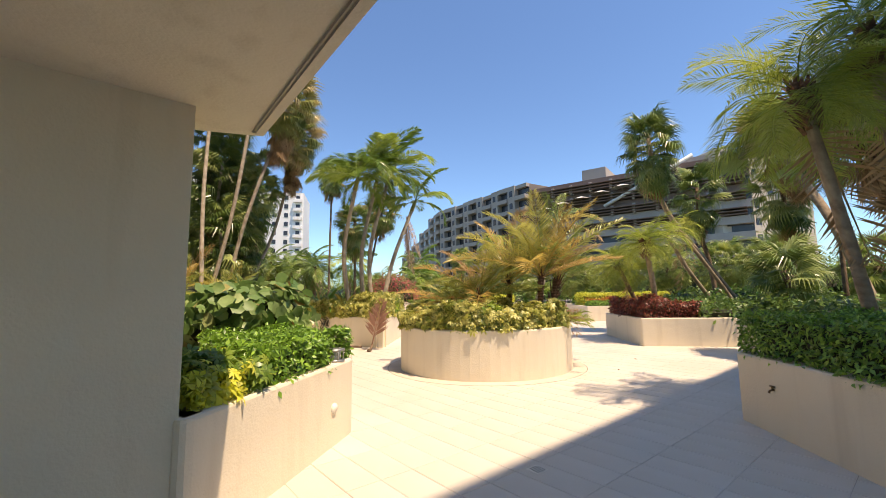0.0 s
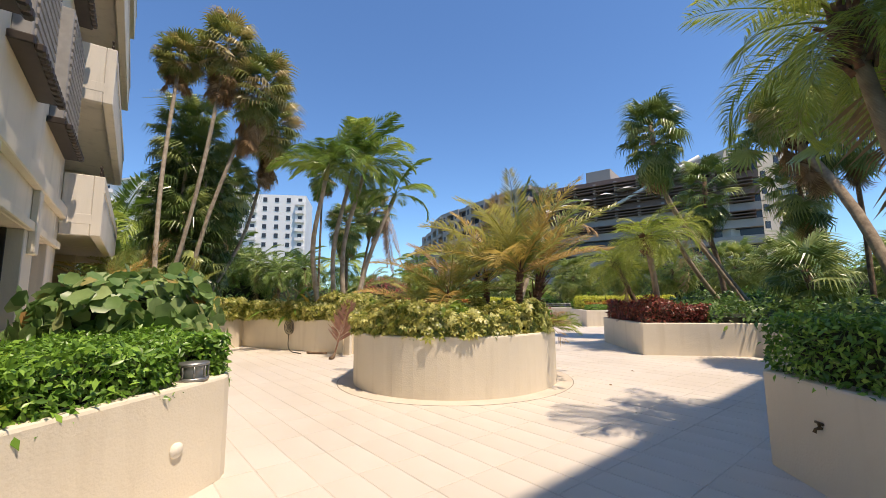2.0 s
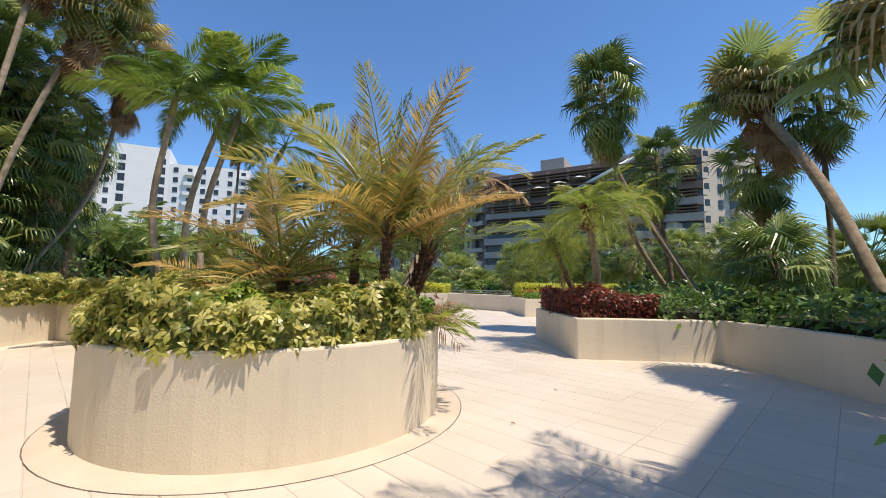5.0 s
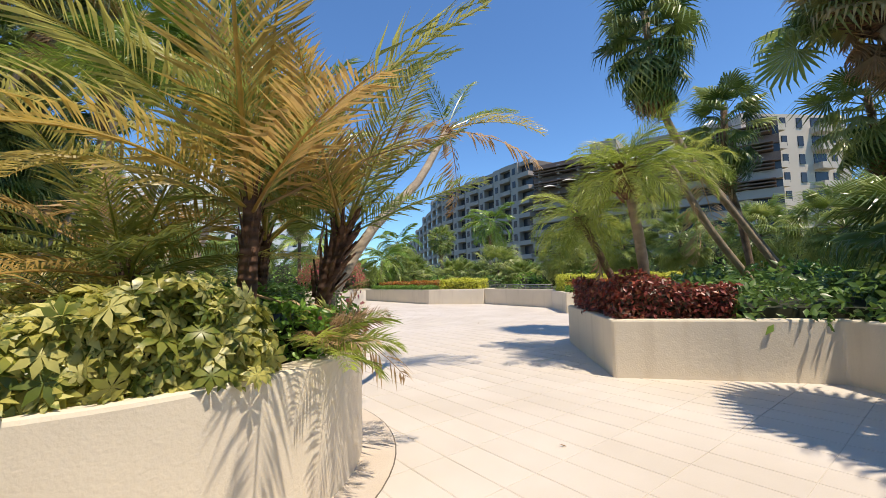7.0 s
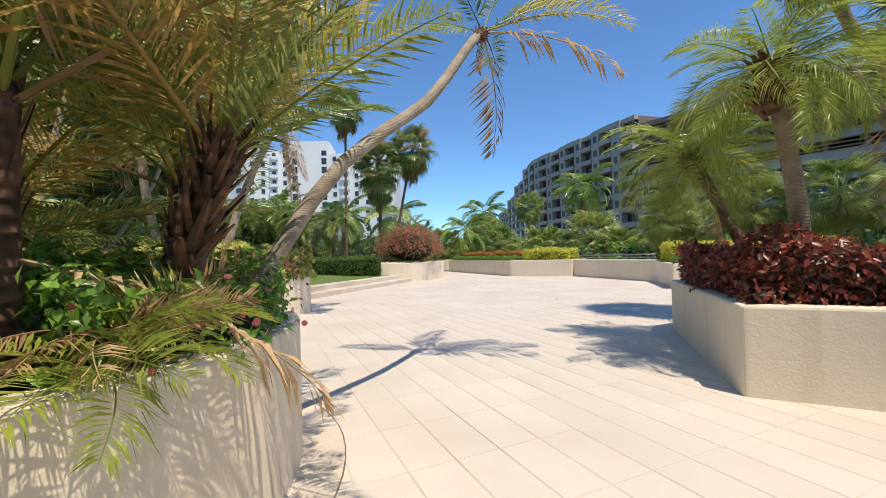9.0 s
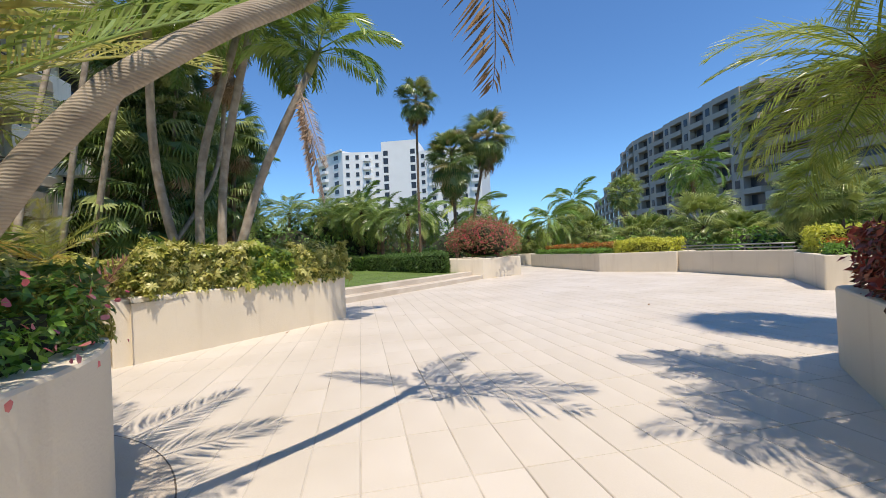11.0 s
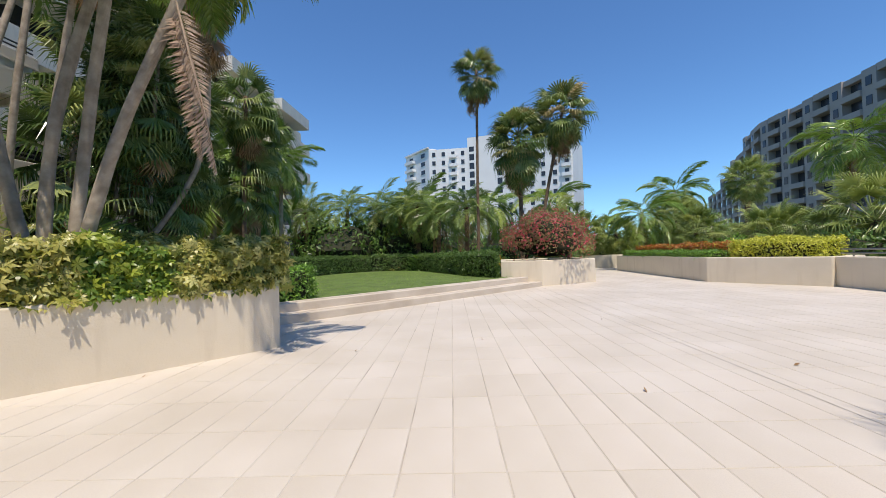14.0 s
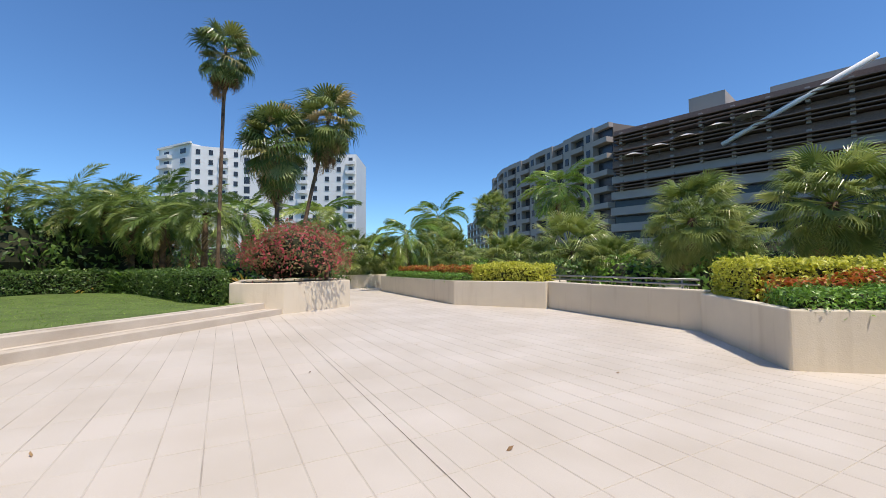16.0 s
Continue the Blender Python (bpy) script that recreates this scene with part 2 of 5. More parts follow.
def box_data(name, lo, hi, mat, bevel=0.01):
    bm = bmesh.new()
    bmesh.ops.create_cube(bm, size=1)
    for v in bm.verts:
        v.co = Vector([(lo[k] + hi[k]) / 2 + v.co[k] * (hi[k] - lo[k]) for k in range(3)])
    if bevel:
        bmesh.ops.bevel(bm, geom=bm.edges[:], offset=bevel, segments=1, affect='EDGES')
    me = bpy.data.meshes.new(name)
    bm.to_mesh(me)
    bm.free()
    me.materials.append(mat)
    return me


def offset_line(pts, d, closed):
    """The polyline moved d to its left, mitred."""
    out, n = [], len(pts)
    P = [Vector((p[0], p[1])) for p in pts]
    for i in range(n):
        a = P[i - 1] if (closed or i > 0) else None
        b = P[(i + 1) % n] if (closed or i < n - 1) else None
        ns = []
        if a is not None:
            e = (P[i] - a).normalized()
            ns.append(Vector((-e.y, e.x)))
        if b is not None:
            e = (b - P[i]).normalized()
            ns.append(Vector((-e.y, e.x)))
        m = sum(ns, Vector((0, 0))).normalized()
        out.append(P[i] + m * (d / max(0.35, m.dot(ns[0]))))
    return out


def sweep(name, pts, profile, mat, closed=True, smooth=False):
    """A profile of (offset to the left, z) swept along a polyline in plan."""
    rings = [offset_line(pts, o, closed) for o, z in profile]
    n, k = len(pts), len(profile)
    verts = [(rings[j][i].x, rings[j][i].y, profile[j][1]) for i in range(n) for j in range(k)]
    faces = []
    for i in range(n if closed else n - 1):
        i2 = (i + 1) % n
        for j in range(k - 1):
            faces.append((i * k + j, i * k + j + 1, i2 * k + j + 1, i2 * k + j))
    if not closed:
        faces.append(tuple(range(k)))
        faces.append(tuple((n - 1) * k + j for j in reversed(range(k))))
    return mesh_from(name, verts, faces, mat, smooth)


def ccw(poly):
    a = sum(p[0] * q[1] - q[0] * p[1] for p, q in zip(poly, poly[1:] + poly[:1]))
    return poly if a > 0 else poly[::-1]


def wall_profile(h, thick, z0=0.0):
    r = 0.025
    return [(0, z0), (0, h - r), (r * 0.3, h - r * 0.3), (r, h), (thick - r, h), (thick, h - r), (thick, z0)]


def rounded(poly, radius, steps=4):
    """Corners of a polygon rounded off a little."""
    out, n = [], len(poly)
    for i in range(n):
        p, a, b = Vector(poly[i]), Vector(poly[i - 1]), Vector(poly[(i + 1) % n])
        r = min(radius, (a - p).length * 0.4, (b - p).length * 0.4)
        p1, p2 = p + (a - p).normalized() * r, p + (b - p).normalized() * r
        for k in range(steps + 1):
            t = k / steps
            q = p1 * (1 - t) ** 2 + p * 2 * t * (1 - t) + p2 * t * t
            out.append((q.x, q.y))
    return out


def planter(poly, h, label, soil=0.08, radius=0.06, thick=0.2):
    poly = ccw(poly)
    c = (sum(p[0] for p in poly) / len(poly), sum(p[1] for p in poly) / len(poly), 0)
    ob = thing("planter", label, "planter", "stucco garden planters", c)
    line = rounded(poly, radius) if radius else poly
    child("planter_wall", sweep("planter_wall", line, wall_profile(h, thick), STUCCO), ob)
    inner = offset_line(line, thick - 0.03, True)
    child("soil", mesh_from("soil", [(p.x, p.y, h - soil) for p in inner], [tuple(range(len(inner)))], SOIL), ob, "dark damp soil")
    return ob


def tube(name, pts, radii, mat, sides=10, wobble=0.0, cap=True):
    pts = [Vector(p) for p in pts]
    verts, faces = [], []
    for i, p in enumerate(pts):
        d = (pts[min(i + 1, len(pts) - 1)] - pts[max(i - 1, 0)]).normalized()
        u = d.cross(Vector((0.13, 0.99, 0.05))).normalized()
        v = d.cross(u)
        for k in range(sides):
            a = 2 * math.pi * k / sides
            r = radii[i] * (1 + wobble * (random.random() - 0.5))
            verts.append(p + u * math.cos(a) * r + v * math.sin(a) * r)
    for i in range(len(pts) - 1):
        for k in range(sides):
            k2 = (k + 1) % sides
            faces.append((i * sides + k, i * sides + k2, (i + 1) * sides + k2, (i + 1) * sides + k))
    if cap:
        faces.append(tuple(reversed(range(sides))))
        faces.append(tuple((len(pts) - 1) * sides + k for k in range(sides)))
    return mesh_from(name, verts, faces, mat, True)


def smooth_path(pts, n):
    """A soft curve through three or more points."""
    P = [Vector(p) for p in pts]
    out = []
    segs = len(P) - 1
    for i in range(n + 1):
        t = i / n * segs
        k = min(int(t), segs - 1)
        t -= k
        a, b = P[k], P[k + 1]
        m0 = (b - P[max(k - 1, 0)]) * (0.5 if k else 1.0)
        m1 = (P[min(k + 2, segs)] - a) * (0.5 if k + 2 <= segs else 1.0)
        out.append(a * (2 * t**3 - 3 * t * t + 1) + m0 * (t**3 - 2 * t * t + t) + b * (-2 * t**3 + 3 * t * t) + m1 * (t**3 - t * t))
    return out


def scatter_mesh(name, tv, tf, places, normals, sizes, mat, spread=0.6, rng=None, up=0.0):
    """Copies of a small leaf (vertices tv, faces tf; it grows along +x, faces +z) joined into one mesh."""
    n = len(places)
    nz = normals + rng.normal(0, spread, (n, 3))
    nz[:, 2] += up
    nz /= np.linalg.norm(nz, axis=1, keepdims=True) + 1e-9
    rx = rng.normal(0, 1, (n, 3))
    rx -= nz * (rx * nz).sum(1, keepdims=True)
    rx /= np.linalg.norm(rx, axis=1, keepdims=True) + 1e-9
    ry = np.cross(nz, rx)
    M = np.stack([rx, ry, nz], axis=2) * sizes[:, None, None]
    V = np.einsum('nij,kj->nki', M, tv) + places[:, None, :]
    k = len(tv)
    V = V.reshape(-1, 3)
    loops, starts, totals, s = [], [], [], 0
    tl = [len(f) for f in tf]
    flat = np.concatenate([np.array(f) for f in tf])
    L = (flat[None, :] + (np.arange(n) * k)[:, None]).reshape(-1)
    tot = np.tile(np.array(tl), n)
    st = np.concatenate([[0], np.cumsum(tot)[:-1]])
    me = bpy.data.meshes.new(name)
    me.vertices.add(len(V))
    me.vertices.foreach_set("co", V.astype(np.float32).reshape(-1))
    me.loops.add(len(L))
    me.loops.foreach_set("vertex_index", L.astype(np.int32))
    me.polygons.add(len(tot))
    me.polygons.foreach_set("loop_start", st.astype(np.int32))
    me.polygons.foreach_set("loop_total", tot.astype(np.int32))
    me.materials.append(mat)
    me.update(calc_edges=True)
    me.validate()
    return me


# leaf templates, about one long
LEAF = (np.array([(0, 0, 0), (0.45, 0.22, 0.05), (0.5, 0, -0.02), (0.45, -0.22, 0.05), (1, 0, -0.12)]), [(0, 2, 1), (0, 3, 2), (1, 2, 4), (2, 3, 4)])
ROUND = (np.array([(0, 0, 0), (0.25, 0.36, 0.06), (0.75, 0.42, 0.05), (1, 0, -0.06), (0.75, -0.42, 0.05), (0.25, -0.36, 0.06), (0.5, 0, -0.03)]),
         [(0, 6, 1), (1, 6, 2), (2, 6, 3), (3, 6, 4), (4, 6, 5), (5, 6, 0)])
BLADE = (np.array([(0, -0.03, 0), (0, 0.03, 0), (0.6, 0.05, 0.1), (0.6, -0.05, 0.1), (1, 0, -0.02)]), [(0, 1, 2, 3), (3, 2, 4)])


def palmate(n=7):
    v, f = [(0, 0, 0)], []
    for i in range(n):
        a = 2 * math.pi * (i + 0.3) / n
        c, s = math.cos(a), math.sin(a)
        b = len(v)
        r = 0.9 if i % 2 else 1.0
        v += [(0.55 * r * c - 0.2 * s, 0.55 * r * s + 0.2 * c, 0.03), (0.55 * r * c + 0.2 * s, 0.55 * r * s - 0.2 * c, 0.03), (r * c, r * s, -0.25)]
        f += [(0, b + 1, b), (b, b + 1, b + 2)]
    return np.array(v), f


PALMATE = palmate(7)


def in_poly(poly, x, y):
    inside = np.zeros(len(x), bool)
    for (x1, y1), (x2, y2) in zip(poly, poly[1:] + poly[:1]):
        cross = ((y1 > y) != (y2 > y)) & (x < (x2 - x1) * (y - y1) / ((y2 - y1) or 1e-9) + x1)
        inside ^= cross
    return inside


def bush(name, label, category, poly, z0, z1, leaf, mat, size, density, rough=0.12, spread=0.7, up=0.3, group="", seed=1, droop=0.12, more=None, scale_noise=1.9):
    """Clipped or loose planting over a plan polygon: a near-black core painted as inner shade, with leaves all over its
    top and sides.
    """
    rng = np.random.default_rng(seed)
    poly = ccw([tuple(p) for p in poly])
    P = np.array(poly)
    c = P.mean(0)
    ob = thing(name, label, category, group, (c[0], c[1], z0))
    lo, hi = P.min(0), P.max(0)
    area = 0.5 * abs(sum(p[0] * q[1] - q[0] * p[1] for p, q in zip(poly, poly[1:] + poly[:1])))

    def top(x, y):
        return np.array([z1 + 1.5 * rough * (noise.noise((a * scale_noise, b * scale_noise, seed * 3.7)) + 0.5 * noise.noise((a * 3.3, b * 3.3, seed * 1.9))) for a, b in zip(x, y)])
    n = int(area * density)
    xs, ys = np.zeros(0), np.zeros(0)
    while len(xs) < n:
        x, y = rng.uniform(lo[0], hi[0], 2 * n), rng.uniform(lo[1], hi[1], 2 * n)
        k = in_poly(poly, x, y)
        xs, ys = np.concatenate([xs, x[k]])[:n], np.concatenate([ys, y[k]])[:n]
    pl = [np.stack([xs, ys, top(xs, ys) - np.abs(rng.normal(0, size * 0.7, n))], 1)]
    nm = [np.tile([0, 0, 1.0], (n, 1))]
    for (x1, y1), (x2, y2) in zip(poly, poly[1:] + poly[:1]):
        ln = math.hypot(x2 - x1, y2 - y1)
        k = int(ln * (z1 - z0 + droop) * density * 1.15)
        if not k:
            continue
        t = rng.uniform(0, 1, k)
        nx, ny = (y2 - y1) / ln, -(x2 - x1) / ln
        x, y = x1 + (x2 - x1) * t, y1 + (y2 - y1) * t
        tz = top(x, y)
        u = rng.uniform(0, 1, k)
        hang = np.array([droop * (0.5 + noise.noise((a * 2.1, b * 2.1, 9.0 + seed))) for a, b in zip(x, y)])
        z = (z0 - hang) + (tz - z0 + hang) * u
        out = rough * 0.7 * np.array([noise.noise((a * 1.7, b * 1.7, d * 2.0 + seed)) for a, b, d in zip(x, y, z)]) + rng.normal(0, size * 0.4, k)
        pl.append(np.stack([x + nx * out, y + ny * out, z], 1))
        nm.append(np.tile([nx, ny, 0.35], (k, 1)))
    pl, nm = np.concatenate(pl), np.concatenate(nm)
    sz = size * rng.uniform(0.6, 1.25, len(pl))
    if more:
        pick = np.array([noise.noise((a * 0.9, b * 0.9, seed + 20.0)) for a, b, _ in pl]) > more[1]
        if pick.any():
            child("foliage", scatter_mesh("foliage", *leaf, pl[pick], nm[pick], sz[pick], more[0], spread, rng, up), ob)
        pl, nm, sz = pl[~pick], nm[~pick], sz[~pick]
    child("foliage", scatter_mesh("foliage", *leaf, pl, nm, sz, mat, spread, rng, up), ob)
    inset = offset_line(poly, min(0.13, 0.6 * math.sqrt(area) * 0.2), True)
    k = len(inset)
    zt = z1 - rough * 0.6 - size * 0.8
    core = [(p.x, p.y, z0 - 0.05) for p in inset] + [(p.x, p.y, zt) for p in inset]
    child("shade_core", mesh_from("shade_core", core, [tuple(range(k, 2 * k))] + [(i, (i + 1) % k, (i + 1) % k + k, i + k) for i in range(k)], CORE_SHADE), ob, "near-black core standing for shade inside the leaves")
    return ob


def mound(name, label, category, centre, radii, leaf, mat, size, count, seed=1, spread=0.8, group="", up=0.2, core=True, stem=0.0, stem_from=-0.06):
    """A loose rounded shrub: leaves in clumps over an uneven ball."""
    rng = np.random.default_rng(seed)
    ob = thing(name, label, category, group, (centre[0], centre[1], centre[2] - radii[2]))
    d = rng.normal(0, 1, (count, 3))
    d[:, 2] = np.abs(d[:, 2]) * 1.1 - 0.45
    d /= np.linalg.norm(d, axis=1, keepdims=True)
    r = np.array([0.86 + 0.32 * noise.noise((a * 1.9 + seed, b * 1.9, e * 1.9)) + 0.16 * noise.noise((a * 5 + seed, b * 5, e * 5)) for a, b, e in d]) * (1 - np.abs(rng.normal(0, 0.16, count)))
    pl = np.array(centre) + d * r[:, None] * np.array(radii)
    child("foliage", scatter_mesh("foliage", *leaf, pl, d, size * rng.uniform(0.6, 1.3, count), mat, spread, rng, up), ob)
    if stem:
        x, y, z = centre
        child("trunk", tube("trunk", [(x, y, stem_from), (x + 0.1, y, z * 0.6), (x, y, z + 0.2)], [stem, stem * 0.8, stem * 0.5], BARK_BROWN, 7), ob)
    # solid core whose near-black colour stands for the mound's inner shade
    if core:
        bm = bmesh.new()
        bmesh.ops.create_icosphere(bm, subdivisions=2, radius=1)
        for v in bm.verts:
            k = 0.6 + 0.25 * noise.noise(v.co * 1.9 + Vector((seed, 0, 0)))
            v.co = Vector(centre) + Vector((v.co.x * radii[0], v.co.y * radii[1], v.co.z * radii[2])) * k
        me = bpy.data.meshes.new("shade_core")
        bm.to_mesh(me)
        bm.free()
        me.materials.append(CORE_SHADE)
        child("shade_core", me, ob)
    return ob


# ---- palms ----
def pinnate_data(length, pairs, leaflet, curl, keel, mat, ragged=0.1, seed=0, width=0.035, bare=0.15):
    """A feather frond that leaves the origin along +x and arches down."""
    rng = random.Random(seed)
    verts, faces = [], []
    n = 14
    rail = []
    x = z = 0.0
    a = 0.0
    for i in range(n + 1):
        rail.append((Vector((x, 0, z)), a))
        a -= curl / n * (0.4 + 1.2 * i / n)
        x += math.cos(a) * length / n
        z += math.sin(a) * length / n

    def at_rail(t):
        k = min(int(t * n), n - 1)
        f = t * n - k
        return rail[k][0].lerp(rail[k + 1][0], f), rail[k][1] * (1 - f) + rail[k + 1][1] * f
    for i in range(n + 1):
        p, an = rail[i]
        w = 0.018 * (1 - 0.8 * i / n) * (length / 1.8)
        up = Vector((-math.sin(an), 0, math.cos(an)))
        verts += [p + Vector((0, w, 0)), p + up * w, p - Vector((0, w, 0)), p - up * w * 0.6]
        if i:
            b = (i - 1) * 4
            faces += [(b + k, b + (k + 1) % 4, b + 4 + (k + 1) % 4, b + 4 + k) for k in range(4)]
    for i in range(pairs):
        t = bare + (1 - bare) * (i + rng.random() * 0.5) / pairs
        p, an = at_rail(min(t, 0.999))
        fwd = Vector((math.cos(an), 0, math.sin(an)))
        up = Vector((-math.sin(an), 0, math.cos(an)))
        prof = math.sin(math.pi * min(1, 0.18 + 0.8 * t)) ** 0.6
        for side in (1, -1):
            if rng.random() < ragged:
                continue
            ll = leaflet * prof * rng.uniform(0.8, 1.15)
            sweep_f = 0.45 + 0.75 * t + rng.uniform(-0.15, 0.15)
            d = (Vector((0, side, 0)) + fwd * sweep_f + up * (keel + rng.uniform(-0.15, 0.15))).normalized()
            wv = (fwd * 0.8 + up * rng.uniform(-0.4, 0.6)).normalized() * width * (length / 1.8)
            mid = p + d * ll * 0.5
            tip = p + d * ll - Vector((0, 0, ll * rng.uniform(0.1, 0.35)))
            b = len(verts)
            verts += [p, mid + wv * 0.5, mid - wv * 0.5, tip]
            faces += [(b, b + 2, b + 1), (b + 1, b + 2, b + 3)]
    return mesh_from("frond", verts, faces, mat)


def fan_data(radius, segs, petiole, mat, spread=2.5, droop=0.35, seed=0, split=0.45):
    """A fan leaf on its stalk: it leaves the origin along +x."""
    rng = random.Random(seed)
    verts, faces = [], []
    w = 0.012
    verts += [Vector((0, w, 0)), Vector((0, -w, 0)), Vector((petiole, -w * 0.6, 0.0)), Vector((petiole, w * 0.6, 0.0)), Vector((0, 0, -0.02)), Vector((petiole, 0, -0.014))]
    faces += [(0, 1, 2, 3), (0, 3, 5, 4), (1, 4, 5, 2)]
    o = Vector((petiole, 0, 0))
    for i in range(segs):
        a = spread * (i / (segs - 1) - 0.5) * 1.0
        da = spread / segs * 0.5
        r = radius * (0.78 + 0.22 * math.cos(a)) * rng.uniform(0.9, 1.06)
        c = Vector((math.cos(a), math.sin(a), 0))
        sd = Vector((-math.sin(a), math.cos(a), 0))
        r1 = r * split
        hw = r1 * da * 1.02
        lift = 0.02 * radius
        z1 = -droop * r * 0.12
        z2 = -droop * r * rng.uniform(0.45, 0.75)
        rr = r * (1 - droop * 0.22)
        zm = -droop * r * rng.uniform(0.12, 0.26)
        b = len(verts)
        fold = 0.05 * radius
        verts += [o, o + c * r1 + sd * hw + Vector((0, 0, z1 - fold * 0.3)), o + c * r1 + Vector((0, 0, z1 + fold * 0.5)), o + c * r1 - sd * hw + Vector((0, 0, z1 - fold * 0.3)), o + c * (r1 + rr) * 0.55 + sd * hw * 0.62 + Vector((0, 0, zm)), o + c * (r1 + rr) * 0.55 - sd * hw * 0.62 + Vector((0, 0, zm)), o + c * rr + Vector((0, 0, z2))]
        faces += [(b, b + 2, b + 1), (b, b + 3, b + 2), (b + 1, b + 2, b + 4), (b + 2, b + 3, b + 5), (b + 2, b + 5, b + 4), (b + 4, b + 5, b + 6)]
    return mesh_from("leaf", verts, faces, mat)


def frond_pose(p, yaw, rise, roll=0.0, size=1.0):
    return Matrix.Translation(p) @ Matrix.Rotation(yaw, 4, 'Z') @ Matrix.Rotation(-rise, 4, 'Y') @ Matrix.Rotation(roll, 4, 'X') @ Matrix.Scale(size, 4)


OLIVE_FANS = [fan_data(0.62, 20, 0.45, FAN_OLIVE, 4.0, d, s, 0.5) for s, d in ((0, 0.7), (1, 0.95), (2, 1.2))]
THATCH = [fan_data(0.68, 22, 0.55, FAN, 4.0, d, 30 + s, 0.42) for s, d in ((0, 0.95), (1, 1.3), (2, 1.65))]
FANS_PALE = [fan_data(0.8, 22, 0.75, FAN_PALE, 4.3, 0.7, 10 + s, 0.5) for s in range(3)]
SABAL = [fan_data(0.66, 30, 0.85, FAN_PALE, 4.2, d, 40 + s, 0.34) for s, d in ((0, 0.8), (1, 1.1), (2, 1.4))]
FANS_DEAD = [fan_data(0.6, 14, 0.5, DEAD, 1.9, 0.9, 20 + s, 0.4) for s in range(3)]
FEATHER = [pinnate_data(2.1, 62, 0.56, c, -0.12, PALM, 0.02, s, 0.048, 0.2) for s, c in ((1, 1.2), (2, 1.6), (3, 2.0))]
FEATHER_DEAD = [pinnate_data(1.5, 30, 0.4, 0.7, -0.2, DEAD, 0.25, s, 0.04) for s in (4, 5)]
ROW_DATE = [pinnate_data(1.6, 54, 0.44, c, 0.2, PALM_BLUE, 0.02, s, 0.036) for s, c in ((19, 1.2), (20, 1.7), (21, 2.2))]
PYGMY = [pinnate_data(1.0, 64, 0.27, c, 0.15, PALM_LIME, 0.03, s, 0.02) for s, c in ((16, 1.1), (17, 1.5), (18, 2.0))]
GOLD = [pinnate_data(1.7, 58, 0.42, c, 0.45, PALM_GOLD, 0.04, s, 0.026) for s, c in ((9, 0.35), (10, 0.8), (11, 1.3))]
GREEN_DATE = [pinnate_data(1.6, 56, 0.40, c, 0.4, PALM_BLUE, 0.04, s, 0.028) for s, c in ((12, 0.5), (13, 0.9), (14, 1.4))]


HANGING = [pinnate_data(2.1, 60, 0.26, 0.12, -0.35, PALE_DEAD, 0.05, s, 0.03) for s in (24, 25)]
SEEDLING = [pinnate_data(0.75, 30, 0.26, c, 0.3, PALM_LIME, 0.02, s, 0.05) for s, c in ((22, 0.8), (23, 1.3))]


def ragged_neck(top, way, length, r, rng):
    """Old leaf bases round the top of a trunk: short upright stubs that overlap."""
    u = way.cross(Vector((0.2, 0.95, 0.1))).normalized()
    w = way.cross(u)
    verts, faces = [], []
    for i in range(46):
        f = i / 46
        a = i * 2.39996
        out = u * math.cos(a) + w * math.sin(a)
        side = way.cross(out)
        root = top - way * length * (1 - f) + out * r * 0.7
        ln = length * rng.uniform(0.22, 0.42)
        tip = root + out * (r * rng.uniform(0.5, 1.5)) + way * ln
        hw = r * rng.uniform(0.3, 0.5)
        b = len(verts)
        verts += [root + side * hw, root - side * hw, root + out * hw * 0.6, tip + side * hw * 0.35, tip - side * hw * 0.35, tip + out * hw * 0.3]
        faces += [(b, b + 2, b + 5, b + 3), (b + 2, b + 1, b + 4, b + 5), (b + 1, b, b + 3, b + 4), (b + 3, b + 5, b + 4)]
    return mesh_from("leaf_base", verts, faces, BOOT)


